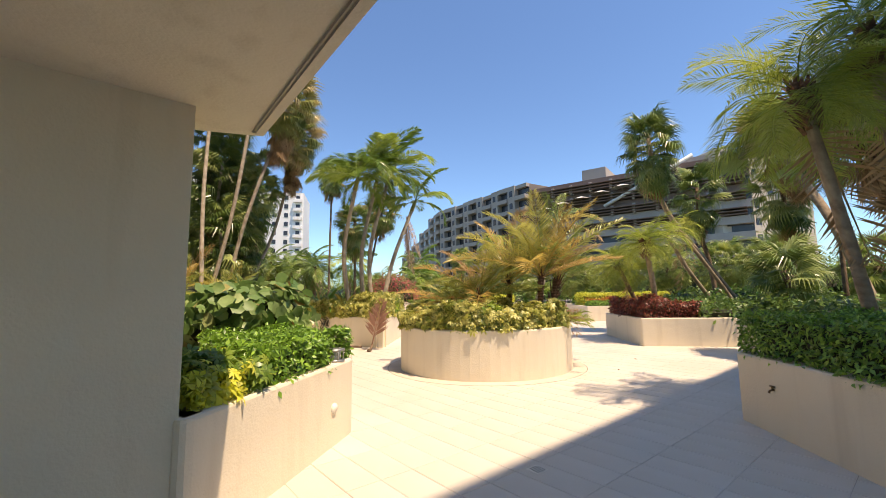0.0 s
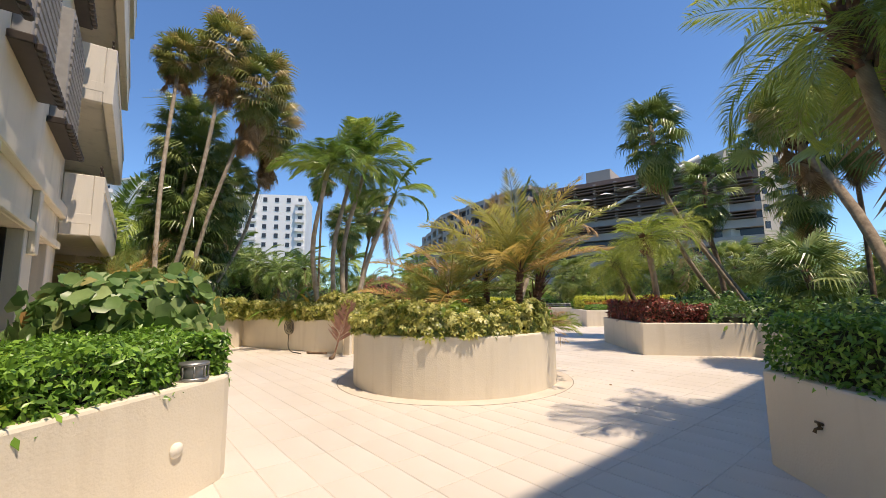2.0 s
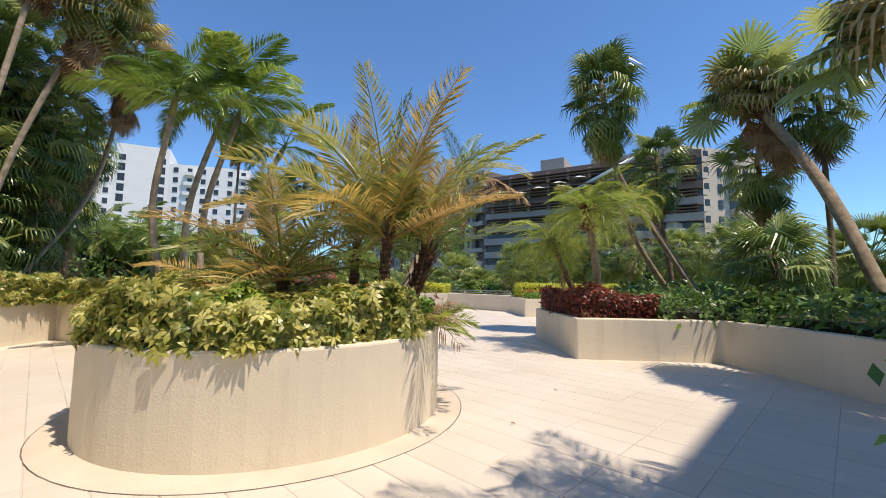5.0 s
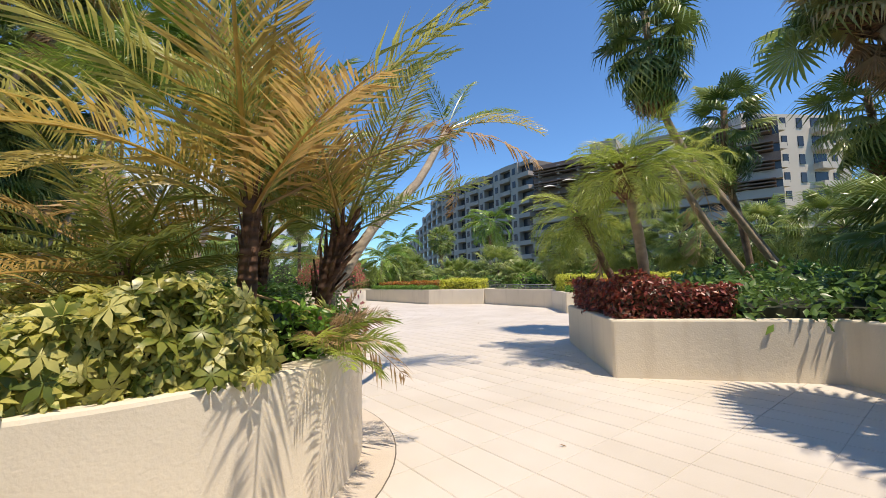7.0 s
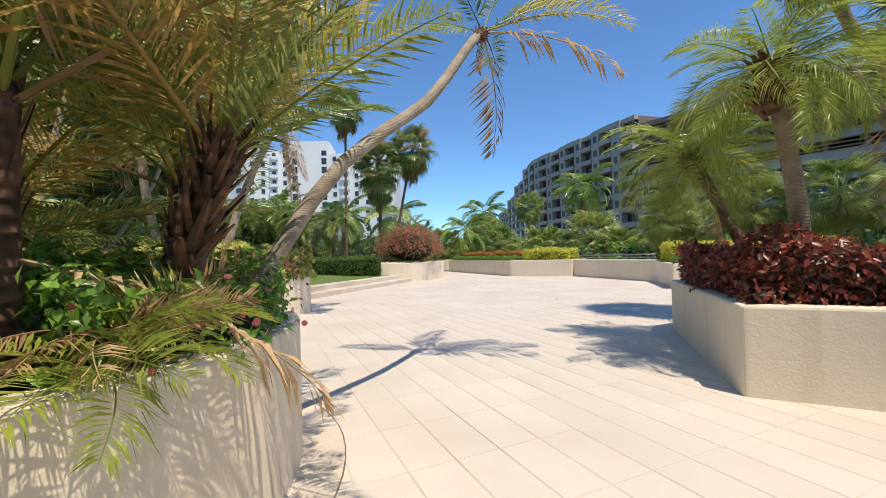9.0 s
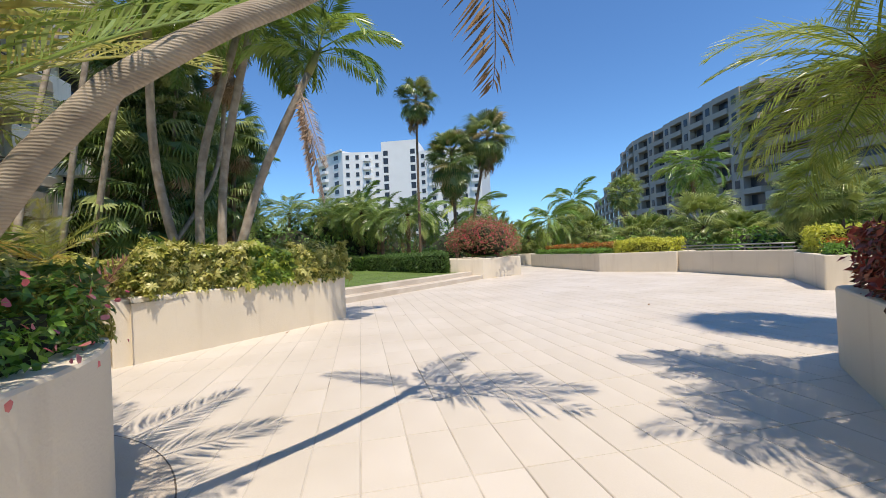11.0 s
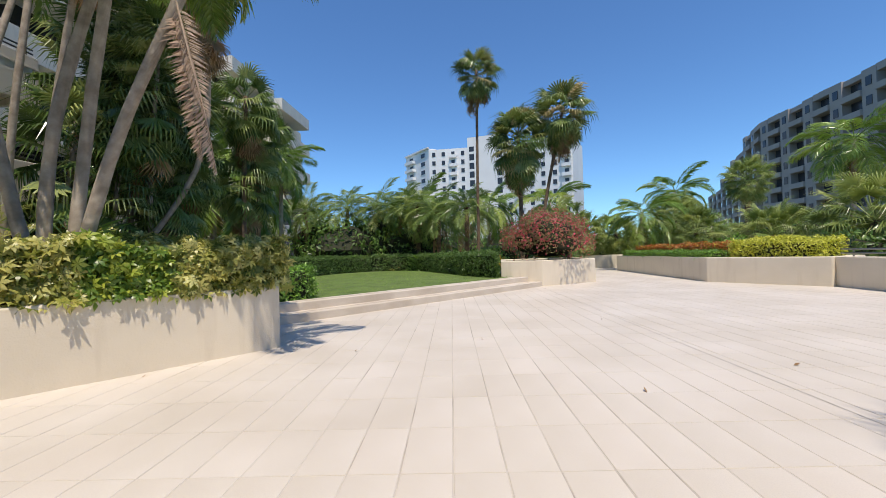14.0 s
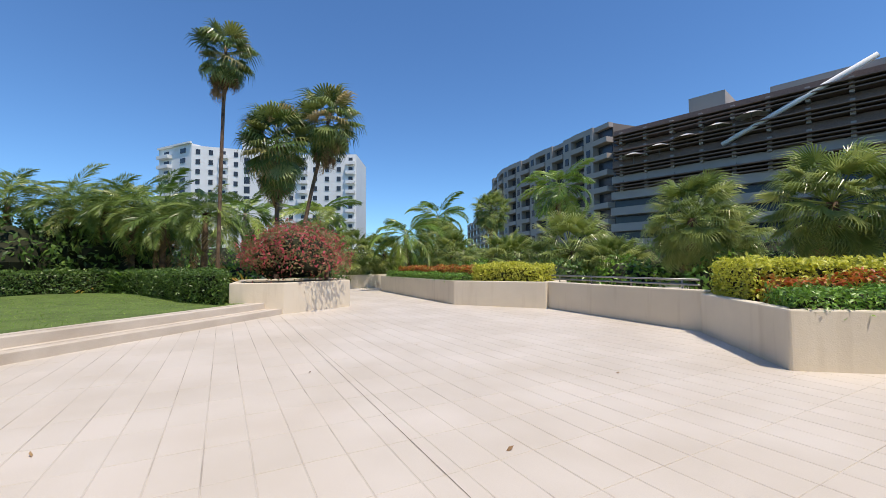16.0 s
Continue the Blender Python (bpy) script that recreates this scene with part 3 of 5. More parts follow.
def palm(name, label, path, r0, r1, bark, leaves, count, size=1.0, rise=(-0.7, 1.3), dead=(), dead_count=0, dead_rise=(-1.45, -0.8), boot=0.0, shaft=0.0, seed=1, group="garden palms", start=0.12, neck=1.0, skirt=0.5):
    """A palm: trunk along a path, crown of separate fronds, an old skirt where it has one."""
    rng = random.Random(seed)
    random.seed(seed)
    pts = smooth_path(path, 12)
    ob = thing(name, label, "palm tree", group, pts[0])
    trunk = child("trunk", tube("trunk", pts, [r0 + (r1 - r0) * (i / 12) ** 0.5 for i in range(13)], bark, 10, 0.12), ob)
    top = pts[-1]
    way = (pts[-1] - pts[-3]).normalized()
    if boot:
        child("leaf_base", ragged_neck(top, way, boot, r1 * neck, rng), ob, "fibrous brown leaf bases")
    if shaft:
        q = [top, top + way * shaft * 0.5, top + way * shaft]
        child("crownshaft", tube("crownshaft", q, [r1 * 1.25, r1 * 1.1, r1 * 0.5], SHAFT, 9), ob, "smooth green crownshaft")
        top = top + way * shaft * 0.9
    golden = 2.39996
    for i in range(count):
        f = (i + 0.5) / count
        root = top - way * start * f
        e = rise[1] + (rise[0] - rise[1]) * f ** 0.8 + rng.uniform(-0.15, 0.15)
        child("frond", leaves[i % len(leaves)], ob, "", frond_pose(root, i * golden + rng.uniform(-0.3, 0.3), e, rng.uniform(-0.5, 0.5), size * rng.uniform(0.8, 1.1)))
    for i in range(dead_count):
        e = rng.uniform(*dead_rise)
        child("dead_frond", dead[i % len(dead)], ob, "", frond_pose(top - way * (start * 0.8 + rng.uniform(0.05, skirt) * size), i * golden * 1.3 + rng.random(), e, rng.uniform(-0.8, 0.8), size * rng.uniform(0.75, 1.1)))
    return ob


# ---- ground and paving ----
solid("ground", mesh_from("ground", [(-1500, -1500, -0.06), (1500, -1500, -0.06), (1500, 1500, -0.06), (-1500, 1500, -0.06)], [(0, 1, 2, 3)], EARTH), "dull green earth reaching to the horizon", "ground", "structure")
floor = solid("floor", box_data("floor", (-16, -9, -0.05), (10.5, 40, -0.0035), GROUT, 0), "cream tiled terrace with dark worn joints", "floor", "structure")

LP = [(-1.9, 0.83), (-5.2, 2.9), (-5.9, 2.05), (-2.3, -1.42), (-2.04, -1.6)]
RP = [(2.42, 1.62), (2.5, -0.15), (2.62, -4.2), (6.3, -4.2), (6.3, 1.86)]
MP = [(3.27, 11.4), (3.46, 8.25), (6.0, 8.1), (6.2, 7.1), (6.34, 1.9), (13, 1.9), (13, 14.2), (5.6, 14.2)]
BP = [(-7.55, 3.9), (-7.83, 9.35), (-3.65, 7.64), (-4.02, 11.6), (-6.5, 11.85), (-11.6, 12.4), (-11.4, 8.0)]
BG = [(-6.65, 21.5), (-6.1, 24.1), (-8.6, 26.4), (-10.4, 23.6), (-7.95, 20.8)]
FR = [(-9.25, 32.2), (-2.87, 25.65), (0.35, 25.2), (0.9, 26.9), (-7.6, 34.4)]
RB = [(3.72, 21.5), (4.0, 18.4), (9.2, 19.2), (9.2, 24.5), (4.7, 22.6)]
RC, RR = (-0.66, 5.08), 1.76

planter(LP, 0.78, "cream stucco planter holding a clipped green hedge", radius=0.22)
planter(RP, 0.75, "shaded cream stucco planter with a brass tap", radius=0.08)
planter(MP, 0.75, "angular cream stucco planter with red shrubs", radius=0.05)
planter(BP, 0.86, "long cream stucco planter with yellow-green shrubs", radius=0.03)
planter(BG, 0.9, "cream stucco planter below a bougainvillea", radius=0.03)
planter(FR, 0.84, "far cream stucco planter with clipped rows", radius=0.05)
planter(RB, 0.78, "cream stucco planter with golden and red rows", radius=0.06)
circle = [(RC[0] + RR * math.cos(2 * math.pi * i / 64), RC[1] + RR * math.sin(2 * math.pi * i / 64)) for i in range(64)]
planter(circle, 0.85, "round cream stucco planter in the terrace", radius=0)

# parapet with its rail
solid("wall_parapet", sweep("wall_parapet", [(0.3, 25.42), (3.8, 21.45), (4.05, 21.62), (0.6, 25.55)], wall_profile(0.84, 0.16), STUCCO), "low cream stucco parapet of the terrace", "wall", "structure")
rail = thing("railing", "grey metal pipe rail along the parapet", "railing", "", (2.2, 23.8, 0.84))
for z in (0.93, 1.04):
    child("rail", tube("rail", [(0.5, 25.5, z), (3.8, 21.85, z)], [0.022, 0.022], METAL, 8), rail)
for i in range(4):
    t = 0.08 + i * 0.28
    child("post", tube("post", [(0.5 + 3.3 * t, 25.5 - 3.65 * t, 0.8), (0.5 + 3.3 * t, 25.5 - 3.65 * t, 1.05)], [0.02, 0.02], METAL, 8), rail)
solid("wall_far", sweep("wall_far", [(-14.5, 31.5), (-9.4, 36.6), (-9.6, 36.8), (-14.7, 31.7)], wall_profile(0.84, 0.1), STUCCO), "far low cream stucco wall", "wall", "structure")

# steps up to the lawn
sa, sb = Vector((-5.87, 11.9)), Vector((-6.68, 21.46))
sd = (sb - sa).normalized()
sn = Vector((-sd.y, sd.x))
for k, (z, o) in enumerate(((0.165, 0.0), (0.335, 0.44))):
    a, b = sa + sn * o, sb + sn * o
    line = [tuple(a), tuple(b), tuple(b + sn * 0.47), tuple(a + sn * 0.47)]
    prof = [(0, 0), (0, z - 0.015), (0.004, z - 0.004), (0.015, z), (0.22, z)]
    me = sweep("step", ccw(line), prof, APRON)
    solid("step", me, "cream stucco step edging the lawn", "step", "structure", "lawn steps")
lawn_poly = [(-6.9, 12.1), (-7.5, 21.3), (-9.5, 23.2), (-22, 24.5), (-24, 16), (-12, 12.4)]
solid("lawn", mesh_from("lawn", [(x, y, 0.33) for x, y in ccw(lawn_poly)], [tuple(range(6))], surface("turf", (0.14, 0.21, 0.045), (0.09, 0.14, 0.03), 2, 50)), "short mown green lawn", "lawn", "structure")
rng = np.random.default_rng(5)
gx, gy = rng.uniform(-17, -6.8, 26000), rng.uniform(12.1, 23, 26000)
k = in_poly(ccw(lawn_poly), gx, gy)
gx, gy = gx[k], gy[k]
solid("grass", scatter_mesh("grass", *BLADE, np.stack([gx, gy, np.full(len(gx), 0.33)], 1), np.tile([0.9, 0, 0.3], (len(gx), 1)), rng.uniform(0.03, 0.07, len(gx)), GRASS, 0.8, rng), "short blades of the mown lawn", "grass", "stuff")

# ---- building beside the garden ----
bd = Vector((-0.72, 0.69)).normalized()
bn = Vector((bd.y, -bd.x))                 # out of the facade, towards the garden
b0 = Vector((-2.25, -1.42))


def fac(u, w, z):
    """A place on the facade: u metres along it, w metres out of it."""
    p = b0 + bd * u + bn * w
    return (p.x, p.y, z)


def slab(name, u0, u1, w0, w1, z0, z1, mat, parent, label="", bevel=0.012):
    me = box_data(name, (u0, w0, z0), (u1, w1, z1), mat, bevel)
    for v in me.vertices:
        v.co = fac(*v.co)
    me.flip_normals()
    return child(name, me, parent, label)


house = thing("apartment_block", "pale stucco apartment block with concrete balconies", "building", "", (-8, 2, 0))
STOREY = 2.55
# near bay: ground floor windows
for u0, u1, z0, z1 in ((-0.1, 1.0, 0, 0.86), (1.0, 7.2, 0, 0.86), (-0.1, 0.5, 0.86, 2.3), (2.3, 3.1, 0.86, 2.3), (4.7, 5.3, 0.86, 2.3), (6.4, 7.2, 0.86, 2.3), (-0.1, 7.2, 2.3, 11.5)):
    slab("wall", u0, u1, -0.35, 0.0, z0, z1, FACADE, house)
for u0, u1 in ((0.5, 2.3), (3.1, 4.7), (5.3, 6.4)):
    w = slab("window", u0, u1, -0.3, -0.24, 0.86, 2.3, GLASS, house, "dark glazed window")
    n = max(2, int((u1 - u0) / 0.55))
    for i in range(n + 1):
        u = u0 + (u1 - u0) * i / n
        slab("window_frame", u - 0.03, u + 0.03, -0.24, -0.16, 0.86, 2.3, BRONZE, w, "", 0.004)
    slab("sill", u0 - 0.05, u1 + 0.05, -0.2, 0.1, 0.80, 0.87, FACADE, w)
slab("ledge", -0.1, 7.2, 0.0, 0.1, 2.85, 3.05, FACADE, house)
slab("ledge", 1.2, 7.2, 0.0, 0.06, 2.30, 2.42, FACADE, house)
for u in (2.7, 5.0):
    slab("pilaster", u - 0.12, u + 0.12, 0.0, 0.08, 2.0, 2.9, FACADE, house)
for lvl in range(3):
    for u0, u1 in ((0.9, 2.1), (3.0, 4.2), (5.3, 6.8)):
        z0 = 4.0 + lvl * STOREY
        sh = slab("shutter", u0, u1, 0.0, 0.16, z0, z0 + 1.75, SHUTTER, house, "grey louvred shutter")
        for j in range(14):
            slab("louvre", u0 + 0.05, u1 - 0.05, 0.16, 0.18, z0 + 0.08 + j * 0.118, z0 + 0.15 + j * 0.118, SHUTTER, sh, "", 0)
        slab("window", u1 + 0.003, u1 + 0.3, 0.0, 0.06, z0, z0 + 1.7, GLASS, house, "dark glazed window")
        sill = slab("sill", u0 - 0.12, u1 + 0.3, 0.0, 0.2, z0 - 0.1, z0 - 0.003, BRONZE, house, "dark clay-tiled sill")
        for j in range(int((u1 - u0 + 0.4) / 0.16)):
            slab("clay_tile", u0 - 0.1 + j * 0.16, u0 + 0.02 + j * 0.16, 0.2, 0.28, z0 - 0.16, z0 - 0.06, BRONZE, sill, "", 0.02)
# balcony bay
UB0, UB1 = 7.2, 13.9
slab("wall", UB0, UB1, -1.3, -0.9, 0, 16.5, FACADE, house)
slab("wall", UB0 - 0.3, UB0, -2.3, 0.0, 0, 11.5, FACADE, house)
slab("wall", UB1 - 0.25, UB1, -2.3, -0.3, 0, 16.5, FACADE, house)
for lvl in range(6):
    zb = 2.78 + lvl * STOREY
    slab("balcony_slab", UB0, UB1 + 0.1, -0.85, 0.44, zb, zb + 0.2, CONCRETE, house)
    slab("parapet", UB0, UB1 + 0.12, 0.42, 0.58, zb - 0.2, zb + 0.92, CONCRETE, house, "stained concrete balcony parapet")
    slab("parapet", UB0 + 0.003, UB0 + 0.14, 0.003, 0.418, zb - 0.2, zb + 0.92, CONCRETE, house, "stained concrete balcony parapet")
    slab("parapet", UB1, UB1 + 0.12, -1.5, 0.418, zb - 0.2, zb + 0.92, CONCRETE, house, "stained concrete balcony parapet")
    slab("groove", UB0, UB1 + 0.12, 0.58, 0.595, zb + 0.62, zb + 0.66, CONCRETE, house, "", 0)
    for dz in (1.02, 1.12):
        child("handrail", tube("handrail", [fac(UB0 + 0.1, 0.5, zb + dz), fac(UB1 + 0.05, 0.5, zb + dz)], [0.022, 0.022], BRONZE, 6), house, "brown metal handrail")
    for i in range(9):
        u = UB0 + 0.2 + i * 0.8
        child("baluster", tube("baluster", [fac(u, 0.5, zb + 0.9), fac(u, 0.5, zb + 1.12)], [0.012, 0.012], BRONZE, 5), house)
    # doors span the bay; their dark glass also stands for the deep recess's shade
    for i in range(3):
        u0 = UB0 + 0.05 + i * 2.2
        dr = slab("sliding_door", u0, u0 + 2.17, -0.9, -0.86, zb + 0.2 - (STOREY if lvl == 0 else 0), zb + 2.2 - (STOREY if lvl == 0 else 0), GLASS, house, "dark sliding glass door that also stands for recess shade")
        slab("door_frame", u0 + 1.06, u0 + 1.11, -0.86, -0.83, zb + 0.2 - (STOREY if lvl == 0 else 0), zb + 2.2 - (STOREY if lvl == 0 else 0), BRONZE, dr, "", 0)
# flat dark panel paints the shade of the open ground floor
slab("ground_shade", UB0, UB1, -0.82, -0.76, 0, 2.9, DARK, house, "near-black panel painted as the open ground floor's shade")
# wing further back
slab("wall", UB1, 44, -5.4, -5.0, 0, 13.5, FACADE, house)
for lvl in range(5):
    zb = 2.95 + lvl * STOREY
    for i in range(4):
        u0 = UB1 + 1.5 + i * 7.0
        slab("balcony", u0, u0 + 5.6, -5.0, -3.4, zb, zb + 0.95, CONCRETE, house, "stained concrete balcony")
        slab("window", u0 + 0.4, u0 + 5.2, -5.0, -4.95, zb + 0.3 - STOREY, zb + 0.3, GLASS, house, "dark glazed window")
# covered way at the start: pier and soffit
cd = Vector((0.64, 0.77)).normalized()
pier_edge = Vector((-2.1, -1.52))
q0, q1 = pier_edge, pier_edge - cd * 4.5
q2, q3 = q1 + bd * 1.6, q0 + bd * 0.35
solid("wall_pier", sweep("wall_pier", ccw([tuple(q0), tuple(q1), tuple(q2), tuple(q3)]), [(0, 0), (0, 2.66), (0.05, 2.66)], STUCCO), "shaded cream stucco pier of the covered way", "wall", "structure")
s0 = Vector((-1.97, -1.0))
s1, s2, s3 = s0 - bd * 5.0, s0 - bd * 5.0 - cd * 4.2, s0 + bd * 0.5 - cd * 4.2
s4 = s0 + bd * 0.22 - cd * 0.5
poly = ccw([tuple(s0), tuple(s1), tuple(s2), tuple(s3), tuple(s4)])
n = len(poly)
solid("ceiling_soffit", mesh_from("ceiling_soffit", [(x, y, 2.66) for x, y in poly] + [(x, y, 3.1) for x, y in poly], [tuple(reversed(range(n))), tuple(range(n, 2 * n))] + [(i, (i + 1) % n, (i + 1) % n + n, i + n) for i in range(n)], STUCCO), "rough cream stucco soffit above the way", "ceiling", "structure")
# unseen wall added behind the start to keep sky light off the pier
w0, w1 = s3 + cd * 0.2, s2 + cd * 0.2
solid("wall_sky_block", sweep("wall_sky_block", ccw([tuple(w0), tuple(w1), tuple(w1 - cd * 0.2), tuple(w0 - cd * 0.2)]), [(0, 0), (0, 2.655), (0.09, 2.655)], STUCCO), "added unseen stucco wall keeping sky light off the pier", "wall", "structure")
g0 = s0 - bd * 0.06 - cd * 0.07
solid("trim", sweep("trim", [tuple(g0), tuple(g0 - bd * 4.8), tuple(g0 - bd * 4.8 - cd * 0.016), tuple(g0 - cd * 0.016)], [(0, 2.65), (0, 2.657), (0.007, 2.657), (0.007, 2.65)], GROUT), "dark drip groove under the soffit", "trim", "structure")
# tall block behind, whose shade lies over the planter
e0, e1 = Vector((4.8, -4.0)), Vector((10.3, 2.4))
ed = (e1 - e0).normalized()
en = Vector((ed.y, -ed.x))
e0 = e0 - ed * 4
line = ccw([tuple(e0), tuple(e1), tuple(e1 + en * 7), tuple(e0 + en * 7)])
n = 4
solid("wall_block", mesh_from("wall_block", [(x, y, 3.1) for x, y in line] + [(x, y, 16) for x, y in line], [tuple(reversed(range(n))), tuple(range(n, 2 * n))] + [(i, (i + 1) % n, (i + 1) % n + n, i + n) for i in range(n)], FACADE), "pale stucco upper storeys behind the terrace", "wall", "structure")
inner = offset_line(line, 1.5, True)
solid("wall_ground", mesh_from("wall_ground", [(p.x, p.y, 0) for p in inner] + [(p.x, p.y, 3.1) for p in inner], [(i, (i + 1) % n, (i + 1) % n + n, i + n) for i in range(n)], FACADE), "pale stucco ground floor behind the terrace", "wall", "structure")


# ---- far buildings ----
def oriented_box(name, a, b, depth, z0, z1, mat, parent, label=""):
    """A block whose front runs from a to b in plan and that goes back by depth."""
    a, b = Vector(a), Vector(b)
    d = (b - a).normalized()
    nrm = Vector((-d.y, d.x)) * depth
    pts = [a, b, b + nrm, a + nrm]
    v = [(p.x, p.y, z0) for p in pts] + [(p.x, p.y, z1) for p in pts]
    return child(name, mesh_from(name, v, [(3, 2, 1, 0), (4, 5, 6, 7), (0, 1, 5, 4), (1, 2, 6, 5), (2, 3, 7, 6), (3, 0, 4, 7)], mat), parent, label)


def along(a, b, t):
    return (a[0] + (b[0] - a[0]) * t, a[1] + (b[1] - a[1]) * t)


def polar(bearing, dist):
    r = radians(bearing)
    return (1.6 + dist * math.sin(r), 12.0 + dist * math.cos(r))


tower = thing("apartment_tower", "white apartment tower with small dark windows", "building", "", (-90, 105, 0))
TZ = 37.0


def tower_face(a, b, floors, cols, z1, wide=0.5, balcony=()):
    for f in range(floors):
        z = z1 - 2.4 - f * 2.9
        for c in range(cols):
            t0 = (c + 0.5 - wide / 2) / cols
            t1 = (c + 0.5 + wide / 2) / cols
            if c in balcony:
                oriented_box("balcony", along(a, b, t0 - 0.2 / cols), along(a, b, t1 + 0.2 / cols), -1.4, z - 0.9, z + 0.1, WHITE, tower)
            oriented_box("window", along(a, b, t0), along(a, b, t1), -0.12, z, z + 1.4, FAR_GLASS_SHADE, tower)


A, B, C, D_, E_ = polar(-54.7, 150), polar(-51.5, 136), polar(-46.0, 134), polar(-40.8, 131), polar(-31.6, 125)
oriented_box("wall", A, B, 16, 0, TZ, WHITE, tower)
oriented_box("wall", B, C, 16, 0, TZ - 0.6, WHITE, tower)
oriented_box("wall", C, D_, 18, 0, TZ + 2.6, WHITE, tower)
oriented_box("wall", D_, E_, 16, 0, TZ - 1.6, WHITE, tower)
tower_face(A, B, 10, 2, TZ, 0.3, (0,))
tower_face(B, C, 10, 4, TZ - 0.6, 0.34, (2,))
tower_face(D_, E_, 10, 6, TZ - 1.6, 0.34, (1, 5))
for t in (0.05, 0.8):
    a, b = along(C, D_, t), along(C, D_, t + 0.13)
    oriented_box("window", a, b, -0.1, 4, TZ - 0.5, FAR_GLASS_SHADE, tower, "tall strip of dark glazing")
    for f in range(10):
        oriented_box("mullion", a, b, -0.2, TZ - 3 - f * 2.9, TZ - 2.2 - f * 2.9, WHITE, tower)
oriented_box("roof_edge", A, B, -0.6, TZ, TZ + 0.5, WHITE, tower)

long_block = thing("long_building", "long taupe apartment building with rows of balconies", "building", "", (10, 95, 0))
LINE = [(44, 175), (18.0, 119), (-6.4, 90), (-42, 71)]
front = [(-x, y) for x, y in LINE]          # far end first
for s in range(2):
    a, b = front[s], front[s + 1]
    length = math.hypot(b[0] - a[0], b[1] - a[1])
    bays = int(length / 6.2)
    for i in range(bays):
        t0, t1 = i / bays, (i + 1) / bays
        run = s + t0
        floors = 9 if run > 0.7 else 6 + int(run * 4.2)
        roof = floors * 2.95 + 0.3
        p, q = along(a, b, t0), along(a, b, t1)
        out = 0.0 if i % 2 else -1.2
        oriented_box("wall", p, q, 14, 0, roof, TAN, long_block)
        oriented_box("wall", along(p, q, 0.0), along(p, q, 0.4), -1.3, 0, roof + 0.25, TAN_LIGHT, long_block)
        oriented_box("roof_edge", along(p, q, 0.4), q, -1.0 if i % 2 else -1.25, roof - 0.75, roof + (0.1 if i % 2 else 0.35), TAN_LIGHT, long_block)
        for f in range(floors):
            z = roof - 2.6 - f * 2.95
            oriented_box("window", along(p, q, 0.12), along(p, q, 0.28), -1.38, z + 0.3, z + 1.7, FAR_GLASS_SHADE, long_block)
            # thin dark slab paints the shade of the deep balcony
            oriented_box("balcony_shade", along(p, q, 0.43), along(p, q, 0.97), -0.1, z - 0.1, z + 1.9, FAR_GLASS_SHADE, long_block)
            oriented_box("balcony", along(p, q, 0.4), along(p, q, 1.0), -1.6, z - 0.9, z + 0.05, TAN_LIGHT, long_block)
# near end: terraced storeys with pergolas, a white ramp line and a gable with windows
a, b = front[2], front[3]
back = Vector((-(b[1] - a[1]), b[0] - a[0])).normalized() * 2.6
a2, b2 = (a[0] + back.x, a[1] + back.y), (b[0] + back.x, b[1] + back.y)
oriented_box("wall", a2, b2, 12, 0, 25.4, TAN_LIGHT, long_block)
for k in range(8):
    for f in range(6, 9):
        oriented_box("window", along(a2, b2, 0.03 + 0.12 * k), along(a2, b2, 0.1 + 0.12 * k), -0.15, f * 2.78 + 0.5, f * 2.78 + 2.2, FAR_GLASS_SHADE, long_block)
for f in range(9):
    t0 = 0.002
    oriented_box("storey", along(a, b, t0), b, 2.5, f * 2.78, f * 2.78 + 2.0, FAR_GLASS_SHADE, long_block)
    oriented_box("balcony", along(a, b, t0), along(b, a, 0.0), -1.8 + 0.35 * max(0, f - 3), f * 2.78 + 1.6, f * 2.78 + 2.96, TAN_LIGHT if f < 6 else ROOF_SLAT, long_block)
    if f >= 5:
        for k, z in enumerate((0.35, 0.85, 1.35)):
            oriented_box("pergola", along(a, b, t0 + 0.02), along(a, b, 0.98), -2.0 - 0.25 * k, f * 2.78 + z, f * 2.78 + z + 0.16, ROOF_SLAT, long_block)
        for k in range(9):
            t = t0 + 0.04 + 0.1 * k
            if t < 0.97:
                oriented_box("terrace_wall", along(a, b, t), along(a, b, t + 0.012), -1.6, f * 2.78, f * 2.78 + 2.0, TAN_LIGHT, long_block)
oriented_box("penthouse", along(a, b, 0.3), along(a, b, 0.42), 8, 24.0, 27.4, TAN_LIGHT, long_block)
oriented_box("penthouse", along(a, b, 0.55), along(a, b, 0.95), 8, 24.0, 26.0, TAN_LIGHT, long_block)
for k in range(5):
    p = along(a, b, 0.08 + 0.1 * k)
    c = thing("parasol", "white terrace parasol on a balcony", "parasol", "terrace parasols", (p[0], p[1] - 2, 17.8 + 0.9 * k))
    v = [(p[0], p[1] - 2, 20.4 + 0.6 * k)] + [(p[0] + 2 * math.cos(j * math.pi / 4), p[1] - 2 + 2 * math.sin(j * math.pi / 4), 19.6 + 0.6 * k) for j in range(8)]
    child("canopy", mesh_from("canopy", v, [(0, j + 1, (j + 1) % 8 + 1) for j in range(8)], CANVAS), c)
    child("pole", tube("pole", [(p[0], p[1] - 2, 17.8 + 0.9 * k), v[0]], [0.05, 0.05], METAL, 6), c)
p0, p1 = along(a, b, 0.39), along(a, b, 0.78)
child("ramp_beam", tube("ramp_beam", [(p0[0], p0[1] - 2.2, 18.7), (p1[0], p1[1] - 2.2, 25.9)], [0.35, 0.35], WHITE, 6), long_block, "sloping white beam")
g0, g1 = (37.5, 72.0), (55.5, 77.5)
